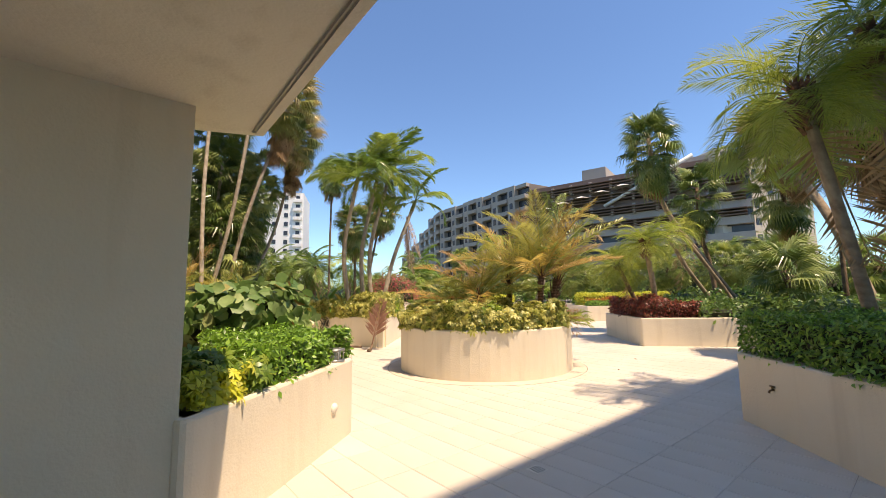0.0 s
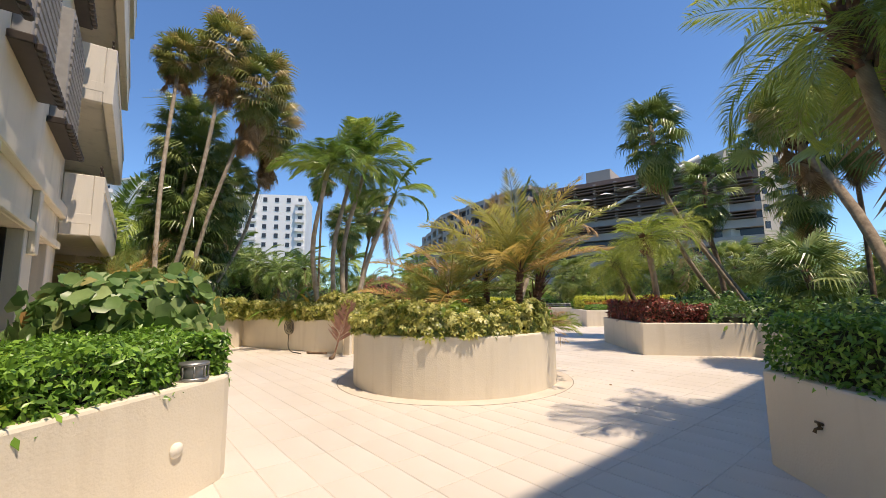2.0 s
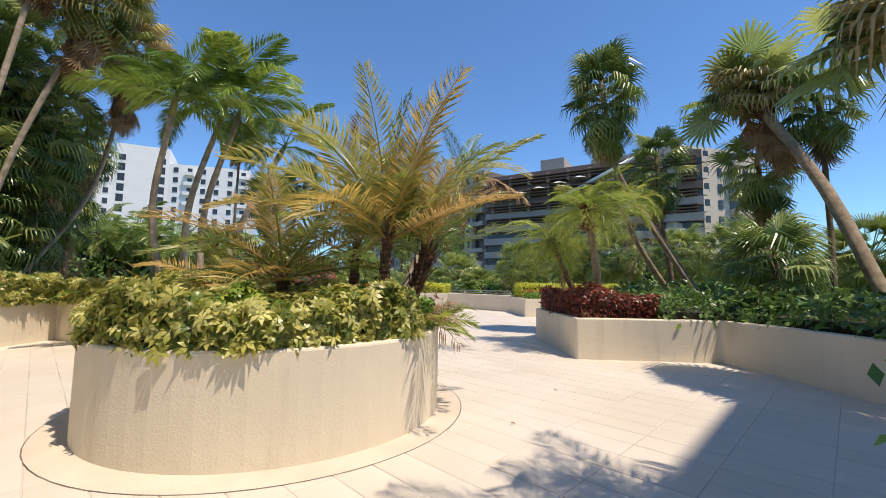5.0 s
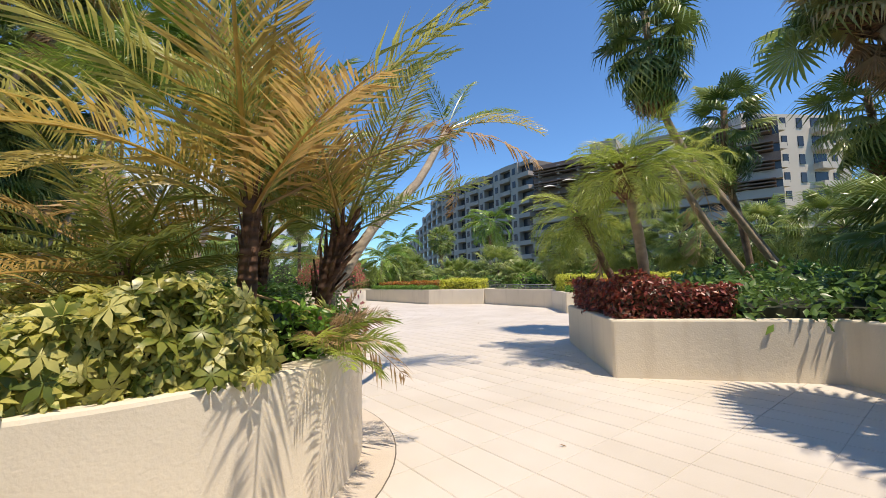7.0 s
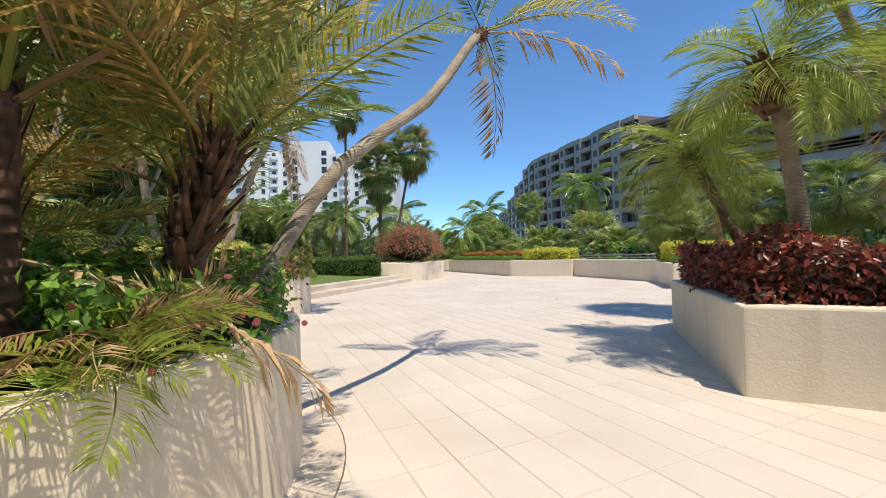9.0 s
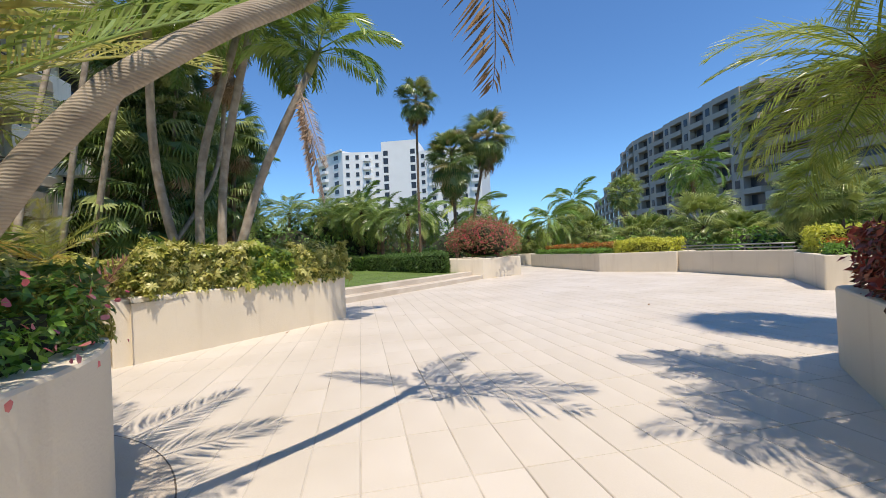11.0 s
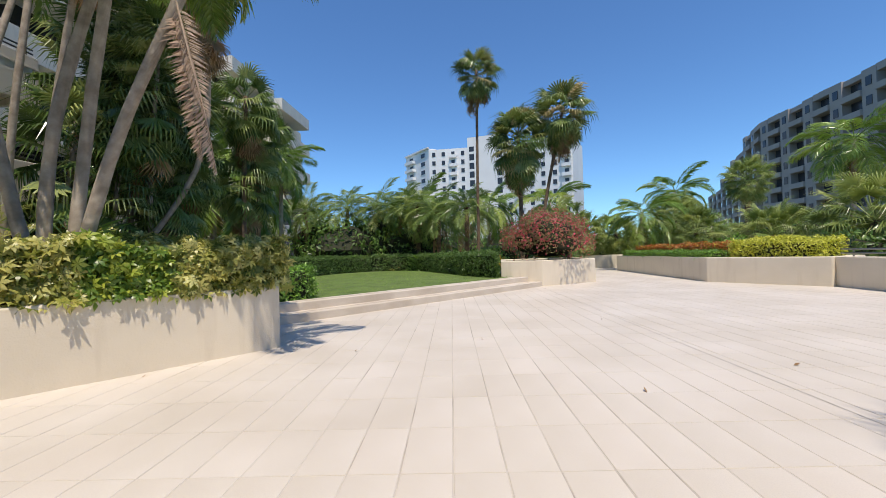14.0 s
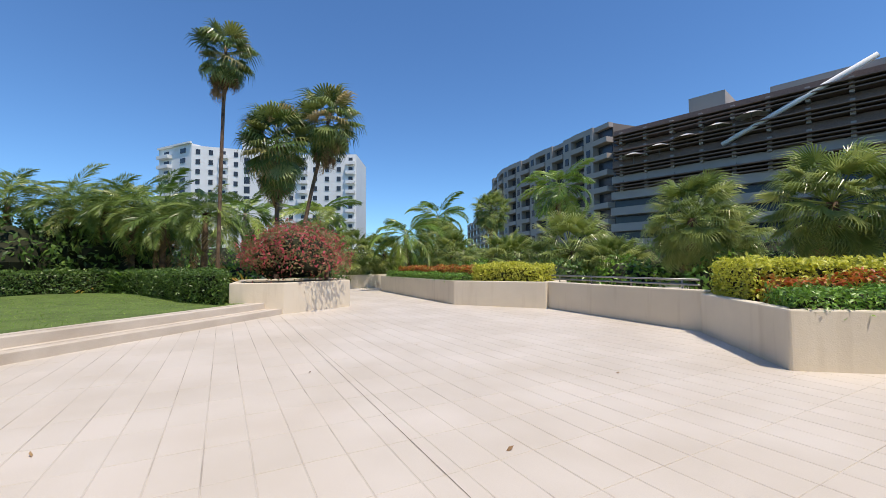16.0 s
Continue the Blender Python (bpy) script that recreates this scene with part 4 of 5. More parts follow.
oriented_box("wall", g0, g1, 12, 0, 26.5, GABLE, long_block, "sunlit cream gable wall")
for f in range(9):
    z = f * 2.95
    for k in range(6):
        t = 0.05 + 0.155 * k
        if k % 3 == 1:
            # dark slab again stands for recess shade behind the gable balcony
            oriented_box("balcony_shade", along(g0, g1, t - 0.02), along(g0, g1, t + 0.1), -0.1, z + 0.4, z + 2.4, FAR_GLASS_SHADE, long_block)
            oriented_box("balcony", along(g0, g1, t - 0.03), along(g0, g1, t + 0.12), -1.5, z - 0.25, z + 0.75, GABLE, long_block)
        else:
            oriented_box("window", along(g0, g1, t), along(g0, g1, t + 0.05), -0.12, z + 0.7, z + 2.3, FAR_GLASS_SHADE, long_block)


# ---- planting ----
HL = "clipped green hedge with small glossy leaves"
bush("hedge", HL, "hedge", [(-1.96, 0.8), (-3.6, 1.85), (-3.9, 0.9), (-2.75, -0.35), (-2.05, -0.72), (-1.98, 0.28), (-2.22, 0.36), (-2.22, 0.64), (-1.99, 0.68)], 0.78, 1.06, LEAF, HEDGE_LEAF, 0.065, 2600, 0.07, group="hedges", seed=3, droop=0.1)
bush("shrub", "yellow croton and fern at the end of the planter", "shrub", [(-2.1, -0.75), (-2.7, -0.35), (-3.0, -0.75), (-2.35, -1.3), (-2.12, -1.35)], 0.76, 0.98, PALMATE, GOLD_LEAF, 0.085, 420, 0.12, seed=4, droop=0.05, more=(SCHEFF_G, 0.0))
mound("sea_grape", "sea grape shrub with large round green leaves", "shrub", (-4.0, 1.75, 1.15), (1.25, 0.95, 0.62), ROUND, GRAPE, 0.18, 850, 6, 0.6)
bush("hedge", "dark green clipped hedge in the building's shade", "hedge", [(2.47, 1.58), (2.55, -0.2), (2.66, -2.2), (3.7, -2.2), (3.8, 1.62)], 0.75, 1.2, LEAF, HEDGE_LEAF, 0.062, 1700, 0.07, group="hedges", seed=7, droop=0.05)
# rear part gets the darker leaf, so the building's shade is partly painted
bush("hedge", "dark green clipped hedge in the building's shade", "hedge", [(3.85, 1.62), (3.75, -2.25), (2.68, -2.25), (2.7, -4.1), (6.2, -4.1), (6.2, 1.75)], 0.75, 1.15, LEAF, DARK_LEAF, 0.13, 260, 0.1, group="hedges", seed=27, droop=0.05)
ring = [(RC[0] + 1.7 * math.cos(radians(a)), RC[1] + 1.7 * math.sin(radians(a))) for a in range(80, 343, 10)] + [(RC[0] + 0.6, RC[1] - 0.1), (RC[0] + 0.2, RC[1] + 0.6)]
bush("schefflera", "variegated yellow-green schefflera filling the round planter", "shrub", ring, 0.85, 1.2, PALMATE, SCHEFF, 0.09, 640, 0.16, group="schefflera shrubs", seed=8, droop=0.02, spread=0.5, more=(SCHEFF_G, 0.36))
wedge = [(RC[0] + 1.68 * math.cos(radians(a)), RC[1] + 1.68 * math.sin(radians(a))) for a in range(-8, 77, 12)] + [(RC[0] + 0.5, RC[1] + 0.7), (RC[0] + 0.8, RC[1] + 0.1)]
thorns = bush("flowering_bush", "small-leaved bush with pink flowers in the round planter", "shrub", wedge, 0.85, 1.2, LEAF, DARK_LEAF, 0.07, 700, 0.18, seed=28, droop=0.06, more=(HEDGE_LEAF, 0.0))
rng = np.random.default_rng(44)
fa = rng.uniform(radians(-8), radians(76), 70)
fr = 1.74 + rng.normal(0, 0.05, 70)
fz = rng.uniform(0.78, 1.25, 70)
child("blossom", scatter_mesh("blossom", *ROUND, np.stack([RC[0] + fr * np.cos(fa), RC[1] + fr * np.sin(fa), fz], 1), np.stack([np.cos(fa), np.sin(fa), np.full(70, 0.3)], 1), rng.uniform(0.025, 0.05, 70), leaf_material("pink_petal", [(0, (0.6, 0.10, 0.14)), (1, (0.75, 0.28, 0.28))], 0.5, 0.3), 0.5, rng), thorns, "small pink flowers")
for sx, sy, sz, grow in ((1.03, 4.97, 0.87, 0.72),):
    seedling = thing("palm_seedling", "bright green palm seedling spilling over the planter rim", "plant", "", (sx, sy, 0.8))
    for k, (yaw, rise) in enumerate(((-0.3, 0.1), (0.4, 0.5), (-0.8, 0.3), (0.9, 0.8), (-1.3, 0.6), (0.0, 0.9), (2.4, 0.9), (-0.5, 0.5), (1.7, 0.8))):
        child("frond", SEEDLING[k % 2], seedling, "", frond_pose(Vector((sx, sy, sz)), yaw, rise, 0.2 * k - 0.6, grow))
tuft = thing("dry_tuft", "tuft of dry reddish leaves hanging over the rim", "plant", "", (0.95, 5.05, 0.8))
for k in range(9):
    child("frond", FEATHER_DEAD[k % 2], tuft, "", frond_pose(Vector((0.9, 5.05, 0.98)), radians(-70 + k * 16), 0.35 - 0.1 * (k % 4), 0.3 * k, 0.3 + 0.03 * (k % 3)))
bush("ti_plant", "dark red ti plants packed along the planter", "shrub", [(3.42, 11.3), (3.6, 8.42), (5.0, 8.34), (5.0, 9.4), (4.6, 11.4)], 0.72, 1.2, LEAF, RED_LEAF, 0.09, 1300, 0.14, seed=9, droop=0.0)
bush("shrub", "dark green shrubs in the angular planter", "shrub", [(5.0, 8.32), (6.12, 8.17), (6.4, 7.0), (6.5, 2.0), (12.8, 2.0), (12.8, 13.9), (5.5, 13.9), (4.7, 11.4), (5.0, 9.4)], 0.72, 1.15, LEAF, DARK_LEAF, 0.16, 150, 0.25, seed=10, droop=0.05)
bush("schefflera", "yellow-green schefflera hedge on the long planter", "hedge", [(-7.6, 4.2), (-7.78, 9.3), (-8.8, 9.6), (-8.6, 4.4)], 0.88, 1.35, PALMATE, SCHEFF, 0.1, 480, 0.11, group="schefflera shrubs", seed=11, droop=0.1, more=(SCHEFF_G, 0.36))
bush("schefflera", "yellow-green schefflera along the back planter", "hedge", [(-7.6, 9.2), (-3.75, 7.75), (-4.1, 8.6), (-7.4, 10.0)], 0.88, 1.32, PALMATE, SCHEFF, 0.1, 480, 0.13, group="schefflera shrubs", seed=12, droop=0.08, more=(SCHEFF_G, 0.36))
bush("schefflera", "variegated schefflera hedge on the jutting planter", "hedge", [(-3.72, 8.0), (-4.1, 11.7), (-5.1, 11.75), (-4.7, 8.3)], 0.88, 1.5, PALMATE, SCHEFF, 0.1, 520, 0.13, group="schefflera shrubs", seed=13, droop=0.1, more=(SCHEFF_G, 0.36))
bush("hedge", "dark green hedge beside the lawn steps", "hedge", [(-6.9, 12.1), (-7.0, 13.4), (-8.2, 13.6), (-8.4, 12.2)], 0.3, 1.05, LEAF, HEDGE_LEAF, 0.085, 750, 0.1, group="hedges", seed=14, droop=0.0)
bush("hedge", "low dark green hedge round the lawn", "hedge", [(-7.7, 20.35), (-9.6, 20.7), (-14.4, 22.7), (-17.2, 23.2), (-18.6, 21.6), (-18.2, 19.5), (-16.2, 16.4), (-12.0, 13.6), (-8.5, 13.3), (-8.5, 12.3), (-12.4, 12.5), (-17.2, 15.7), (-19.3, 19.2), (-19.7, 21.8), (-17.8, 24.2), (-14.0, 23.8), (-9.2, 21.9)], 0.3, 1.24, LEAF, DARK_LEAF, 0.1, 520, 0.08, group="hedges", seed=15, droop=0.0)
mound("bougainvillea", "bougainvillea bush with red and pink bracts", "shrub", (-7.6, 23.2, 1.75), (2.0, 1.9, 1.35), LEAF, BOUGAIN, 0.12, 6500, 16, 0.9)
bush("hedge", "low clipped green row on the far planter", "hedge", [(-8.6, 31.6), (-2.9, 25.8), (-2.3, 26.2), (-8.2, 32.2)], 0.82, 1.08, LEAF, HEDGE_LEAF, 0.08, 800, 0.06, group="hedges", seed=17, droop=0.05)
bush("croton", "red and yellow croton row on the far planter", "hedge", [(-8.2, 32.3), (-2.3, 26.3), (-1.6, 26.9), (-7.4, 33.2)], 0.8, 1.32, LEAF, CROTON, 0.1, 560, 0.08, group="croton rows", seed=18, droop=0)
bush("golden_shrub", "golden clipped shrub at the planter's end", "hedge", [(-2.2, 25.85), (0.1, 25.45), (0.5, 26.6), (-1.6, 27.1)], 0.8, 1.4, LEAF, GOLD_LEAF, 0.09, 800, 0.1, group="golden shrubs", seed=19, droop=0.05)
bush("golden_shrub", "tall golden clipped row", "hedge", [(3.95, 21.5), (4.1, 19.9), (9.0, 21.0), (9.0, 22.4), (4.8, 22.4)], 0.75, 1.42, LEAF, GOLD_LEAF, 0.09, 800, 0.1, group="golden shrubs", seed=20, droop=0.05)
bush("croton", "red croton row before the golden shrubs", "hedge", [(4.2, 20.2), (4.4, 19.5), (9.0, 20.4), (9.0, 21.0)], 0.75, 1.18, LEAF, CROTON, 0.1, 600, 0.08, group="croton rows", seed=21, droop=0)
bush("hedge", "low rounded green row at the planter's edge", "hedge", [(4.1, 19.3), (4.15, 18.5), (9.0, 19.3), (9.0, 20.3)], 0.75, 1.02, LEAF, HEDGE_LEAF, 0.08, 900, 0.06, group="hedges", seed=22, droop=0.1)

# feather palms in the long planter
FP = "feather palm with a grey trunk and arching green fronds"
for base, mid, top, size, seed in (((-5.2, 9.1, 0.85), (-5.28, 8.74, 2.9), (-4.86, 8.55, 4.85), 0.82, 31), ((-4.75, 9.15, 0.85), (-4.88, 9.3, 3.0), (-4.6, 9.85, 5.3), 1.02, 32), ((-4.55, 9.4, 0.85), (-4.7, 9.6, 3.0), (-4.2, 9.9, 5.35), 1.0, 33), ((-4.27, 9.4, 0.85), (-3.97, 9.85, 2.66), (-3.45, 10.5, 4.5), 0.8, 34)):
    palm("feather_palm", FP, [base, mid, top], 0.085, 0.06, BARK_GREY, FEATHER, 10 if seed == 34 else 15, size, (0.0, 1.42), FEATHER_DEAD, 0, (-1.5, -1.3), 0, 0.55, seed)
hung = bpy.data.objects["feather_palm.003"]
for k, (yaw, rise, size) in enumerate(((60, -1.32, 1.0), (75, -1.4, 0.9), (20, -1.25, 0.75))):
    child("dead_frond", HANGING[k % 2], hung, "dry frond hanging straight down", frond_pose(Vector((-3.62 + 0.04 * k, 10.35, 4.3)), radians(yaw), rise, 0.5 * k, size))
# slender fan palms with brown skirts
SP = "slender fan palm with a brown skirt of dead leaves"
for base, mid, top, size, seed, skirt, dead in (((-9.2, 7.4, 0.85), (-9.9, 8.1, 5.0), (-10.5, 9.1, 9.8), 0.9, 41, 0.45, 14), ((-9.8, 8.25, 0.85), (-9.1, 8.6, 4.8), (-8.8, 9.3, 10.4), 1.1, 42, 1.0, 34), ((-9.6, 8.8, 0.85), (-9.0, 9.1, 4.3), (-7.75, 9.9, 9.2), 1.15, 43, 1.3, 44), ((-10.2, 10.1, 0.85), (-9.6, 11.75, 4.1), (-8.35, 11.5, 8.6), 1.15, 44, 1.2, 44)):
    palm("fan_palm", SP, [base, mid, top], 0.075, 0.055, BARK_GREY, OLIVE_FANS, 54, size, (-1.0, 1.3), FANS_DEAD, dead, (-1.5, -0.9), 0, 0, seed, "slender fan palms", skirt, 1.0, 0.3 + skirt * 0.6)
# dense thatch palms against the building
TP_ = "dense dark green thatch palm against the building"
rr = random.Random(77)
for i in range(11):
    x, y = -10.2 - (i % 4) * 0.5 + rr.uniform(-0.2, 0.2), 9.2 + (i // 4) * 0.75 + (i % 4) * 0.4
    h = (4.4, 6.6, 5.6, 8.2, 3.6, 6.0, 8.3, 4.8, 6.4, 4.2, 5.4)[i]
    palm("thatch_palm", TP_, [(x, y, 0.85), (x + 0.1, y, h * 0.5), (x + rr.uniform(-0.4, 0.4), y + 0.2, h)], 0.07, 0.05, BARK_GREY, THATCH, 44, 1.15, (-0.9, 1.2), FANS_DEAD, 3, (-1.4, -0.9), 0, 0, 50 + i, "thatch palms", 2.0)
# tall palms over the lawn
palm("fan_palm", "tall lone fan palm with a thin dark trunk", [(-13.03, 24.9, 0.3), (-13.0, 24.95, 5), (-12.92, 25.02, 10.8)], 0.085, 0.07, BARK_BROWN, THATCH[:2] + OLIVE_FANS[:1], 46, 1.3, (-1.2, 1.3), FANS_DEAD, 14, (-1.5, -0.9), 0, 0, 61, "slender fan palms", 0.6)
palm("fan_palm", "stout fan palm with drooping leaves", [(-11.75, 26.9, 0.3), (-11.75, 26.9, 4), (-11.8, 26.9, 7.6)], 0.12, 0.1, BARK_BROWN, THATCH[:2] + OLIVE_FANS[:1], 84, 1.7, (-1.3, 1.3), FANS_DEAD, 18, (-1.5, -1.0), 0, 0, 62, "slender fan palms", 1.4)
palm("fan_palm", "leaning fan palm beside a stout one", [(-11.2, 27.4, 0.3), (-10.7, 27.7, 4), (-9.9, 28.3, 8.7)], 0.1, 0.08, BARK_BROWN, THATCH[:2] + OLIVE_FANS[:1], 54, 1.6, (-1.2, 1.3), FANS_DEAD, 16, (-1.5, -1.0), 0, 0, 63, "slender fan palms", 0.9)
palm("sabal_palm", "bushy sabal palm behind the bougainvillea", [(-8.2, 25.7, 0.8), (-8.2, 25.7, 1.6), (-8.15, 25.7, 2.3)], 0.1, 0.09, BARK_BROWN, SABAL, 34, 0.85, (-0.9, 1.3), seed=64, group="sabal palms")
for i, (x, y, z) in enumerate(((-11.8, 13.2, 6.3), (-12.8, 13.9, 5.6), (-12.4, 13.3, 4.0))):
    palm("fan_palm", "dark fan palm near the building's far corner", [(x, y, 0.3), (x + 0.1, y, z * 0.5), (x + 0.2, y + 0.1, z)], 0.09, 0.07, BARK_BROWN, THATCH, 36, 1.1, (-1.1, 1.2), FANS_DEAD, 12, (-1.5, -0.9), 0, 0, 65 + i, "slender fan palms", 0.8)
palm("coconut_palm", "coconut palm with drooping pale fronds", [(-18.30, 16.58, -0.06), (-18.20, 16.58, 3.0), (-18.00, 16.58, 6.02)], 0.12, 0.09, BARK_GREY, FEATHER, 20, 1.15, (-0.8, 1.3), FEATHER_DEAD, 2, (-1.5, -1.2), 0, 0, 69, "coconut palms")
# row of date palms behind the lawn hedge
for i, (x, y, z, s) in enumerate(((-24.5, 20.4, 5.0, 1.5), (-22.6, 22.4, 5.2, 1.5), (-20.9, 23.8, 5.0, 1.5), (-19.2, 24.2, 4.6, 1.4), (-17.4, 24.3, 4.8, 1.4), (-15.9, 24.6, 4.2, 1.3), (-14.4, 25.4, 4.4, 1.3), (-26.5, 18.0, 5.2, 1.5), (-22.0, 25.6, 4.6, 1.4), (-18.0, 26.4, 4.2, 1.3), (-27.5, 22.5, 5.0, 1.4), (-10.0, 27.0, 2.9, 1.1))):
    palm("date_palm", "green date palm with arching feathery fronds", [(x, y, 0.3), (x + 0.05, y, z * 0.6), (x, y + 0.05, z * 0.85)], 0.13, 0.11, BARK_BROWN, ROW_DATE, 24, s * 1.05, (-0.5, 1.35), FEATHER_DEAD, 2, (-1.4, -0.9), 0.25, 0, 70 + i, "date palm row")
# the round planter's own palms
GP = "young date palm with yellowing feathery fronds"
MIXED = GOLD[:2] + GOLD[:1] + GREEN_DATE[:1] + GOLD[1:2] + GOLD[:1] + GOLD[1:]
for i, (x, y, z, dx, dy, s, n, low, high, dry) in enumerate(((0.5, 4.9, 1.9, 0.05, 0.0, 1.12, 19, 0.4, 1.5, 1), (0.72, 5.4, 1.76, 0.24, 0.08, 0.85, 15, 0.35, 1.4, 0), (-0.75, 5.2, 1.45, 0.0, 0.0, 0.92, 20, 0.1, 1.1, 7), (-0.1, 5.9, 1.8, 0.0, 0.1, 1.0, 14, 0.5, 1.4, 0), (-1.35, 5.3, 1.2, -0.05, 0.0, 0.7, 12, 0.0, 0.9, 8))):
    palm("young_date_palm", GP, [(x, y, 0.75), (x + dx * 0.4, y + dy * 0.4, z * 0.75), (x + dx, y + dy, z)], 0.07, 0.055, BOOT, MIXED, n, s, (low, high), FEATHER_DEAD, dry, (-0.35, 0.35), 0.6, 0, 90 + i, "round planter palms", 0.12, 1.4 if i == 1 else 0.8)
lean = palm("leaning_palm", "leaning date palm bent out over the terrace", [(0.35, 5.95, 0.78), (0.72, 6.45, 1.75), (0.93, 6.9, 2.2), (1.1, 7.4, 2.6), (1.3, 7.95, 3.3), (1.33, 8.2, 3.5)], 0.062, 0.045, BARK_GREY, GREEN_DATE, 0, 0.62, (-0.25, 1.1), boot=0.22, seed=95)
for mesh, yaw, rise, roll, size, tag in ((GREEN_DATE[1], 186, 0.5, 0.2, 0.72, ""), (GREEN_DATE[1], 102, 0.45, -0.2, 0.85, ""), (GREEN_DATE[0], 33, 0.55, 0.3, 0.85, ""), (GREEN_DATE[0], 60, 1.15, 0.0, 0.75, ""), (GREEN_DATE[0], 215, 1.2, 0.4, 0.6, ""), (GOLD[1], 22, 0.35, 0.2, 0.95, ""), (FEATHER_DEAD[0], 12, -0.1, 0.1, 1.0, "bare brown frond"), (FEATHER_DEAD[1], 10, -1.3, 0.6, 0.85, "dry hanging frond"), (FEATHER_DEAD[1], 190, -1.2, 0.2, 0.3, "dry hanging frond")):
    child("frond", mesh, lean, tag, frond_pose(Vector((1.33, 8.22, 3.52)), radians(yaw), rise, roll, size))
# right-hand planters
palm("pygmy_palm", "pygmy date palm with a shaggy brown neck", [(4.2, 9.1, 0.7), (4.1, 9.05, 1.8), (3.95, 9.0, 2.95)], 0.075, 0.08, BARK_TAN, PYGMY, 40, 1.1, (-0.5, 1.3), FEATHER_DEAD, 0, (-1.4, -1.0), 0.5, 0, 101, "pygmy palms", 0.1, 1.7)
palm("pygmy_palm", "pygmy date palm leaning over the red shrubs", [(4.25, 10.5, 0.7), (3.85, 10.4, 1.55), (3.42, 10.27, 2.45)], 0.06, 0.07, BARK_BROWN, PYGMY, 40, 1.1, (-0.6, 1.2), FEATHER_DEAD, 1, (-1.4, -1.0), 0.3, 0, 102, "pygmy palms", 0.1, 1.4)
RPL = "tall feather palm with a brown fibrous neck"
palm("feather_palm", RPL, [(3.95, 1.6, 0.7), (3.72, 1.62, 2.2), (3.52, 1.76, 3.95)], 0.075, 0.06, BARK_TAN, PYGMY, 36, 1.42, (-0.6, 1.2), FEATHER_DEAD, 1, (-1.4, -1.2), 0.6, 0, 103, neck=1.8)
palm("feather_palm", RPL, [(4.75, 1.75, 0.7), (4.6, 1.82, 2.4), (4.5, 1.9, 4.7)], 0.1, 0.085, BARK_TAN, PYGMY, 28, 1.6, (-0.5, 1.2), FEATHER_DEAD, 1, (-1.4, -1.2), 0.6, 0, 104, neck=1.8)
palm("fan_palm", "stout leaning fan palm with a shaggy red-brown neck", [(9.5, 8.6, 0.7), (9.75, 10.2, 3.6), (9.6, 11.5, 5.8), (9.4, 12.2, 7.1)], 0.14, 0.12, BARK_TAN, OLIVE_FANS + FANS_PALE[:1], 50, 1.35, (-0.5, 1.3), FANS_DEAD, 30, (-1.5, -1.1), 1.3, 0, 105, "slender fan palms", 0.3, 1.8, 1.3)
palm("fan_palm", "fan palm with dense drooping leaves on a bent trunk", [(8.6, 13.0, 0.7), (7.7, 12.77, 1.93), (6.9, 12.55, 2.99), (6.15, 12.35, 3.99), (5.64, 12.18, 4.98), (5.44, 12.06, 6.03), (5.3, 11.96, 7.3)], 0.1, 0.08, BARK_TAN, THATCH, 64, 1.2, (-1.1, 1.3), FANS_DEAD, 6, (-1.5, -1.2), 0, 0, 106, "slender fan palms", 1.3)
palm("fan_palm", "fan palm with dense drooping leaves", [(9.0, 15.7, 0.7), (8.75, 15.69, 2.81), (8.4, 15.5, 4.2), (8.4, 15.4, 6.2)], 0.11, 0.09, BARK_BROWN, THATCH, 44, 1.15, (-1.2, 1.3), FANS_DEAD, 12, (-1.5, -1.2), 0, 0, 107, "slender fan palms", 1.5)
for i, (x, y, z, s) in enumerate(((10.6, 13.4, 5.4, 1.25), (7.6, 8.9, 2.0, 0.95), (8.5, 10.2, 2.3, 1.0), (11.6, 9.2, 1.7, 0.8))):
    palm("fan_palm", "fan palm with dark glossy leaves", [(x, y, 0.7), (x + 0.05, y, z * 0.6), (x - 0.1, y, z)], 0.09, 0.07, BARK_BROWN, THATCH, 40, s, (-1.1, 1.3), FANS_DEAD, 5, (-1.5, -1.2), 0, 0, 110 + i, "slender fan palms", 0.8)
palm("fan_palm", "stout leaning fan palm with a shaggy red-brown neck", [(8.0, 4.7, 0.7), (7.6, 5.1, 2.9), (7.0, 5.48, 4.9)], 0.13, 0.11, BARK_TAN, OLIVE_FANS + FANS_PALE[:1], 44, 1.2, (-0.4, 1.3), FANS_DEAD, 20, (-1.5, -1.1), 1.0, 0, 108, "slender fan palms", 0.3, 1.8, 0.9)
for i, (a, m, c) in enumerate((((7.0, 11.3, 0.7), (5.95, 11.02, 2.13), (5.22, 10.79, 3.42)), ((7.9, 11.9, 0.7), (6.9, 11.8, 2.3), (5.9, 11.6, 3.7)))):
    palm("feather_palm", "leaning palm with a thin pale trunk", [a, m, c], 0.075, 0.06, BARK_TAN, PYGMY, 16, 1.0, (-0.4, 1.2), FEATHER_DEAD, 1, (-1.4, -1.0), 0, 0, 125 + i)

palm("fan_palm", "thin dark fan palm behind a leaning one", [(10.8, 11.4, 0.7), (10.85, 11.45, 3.6), (10.7, 11.35, 6.5)], 0.075, 0.06, BARK_BROWN, THATCH, 30, 1.1, (-1.0, 1.2), FANS_DEAD, 8, (-1.5, -1.1), 0, 0, 115, "slender fan palms", 0.7)

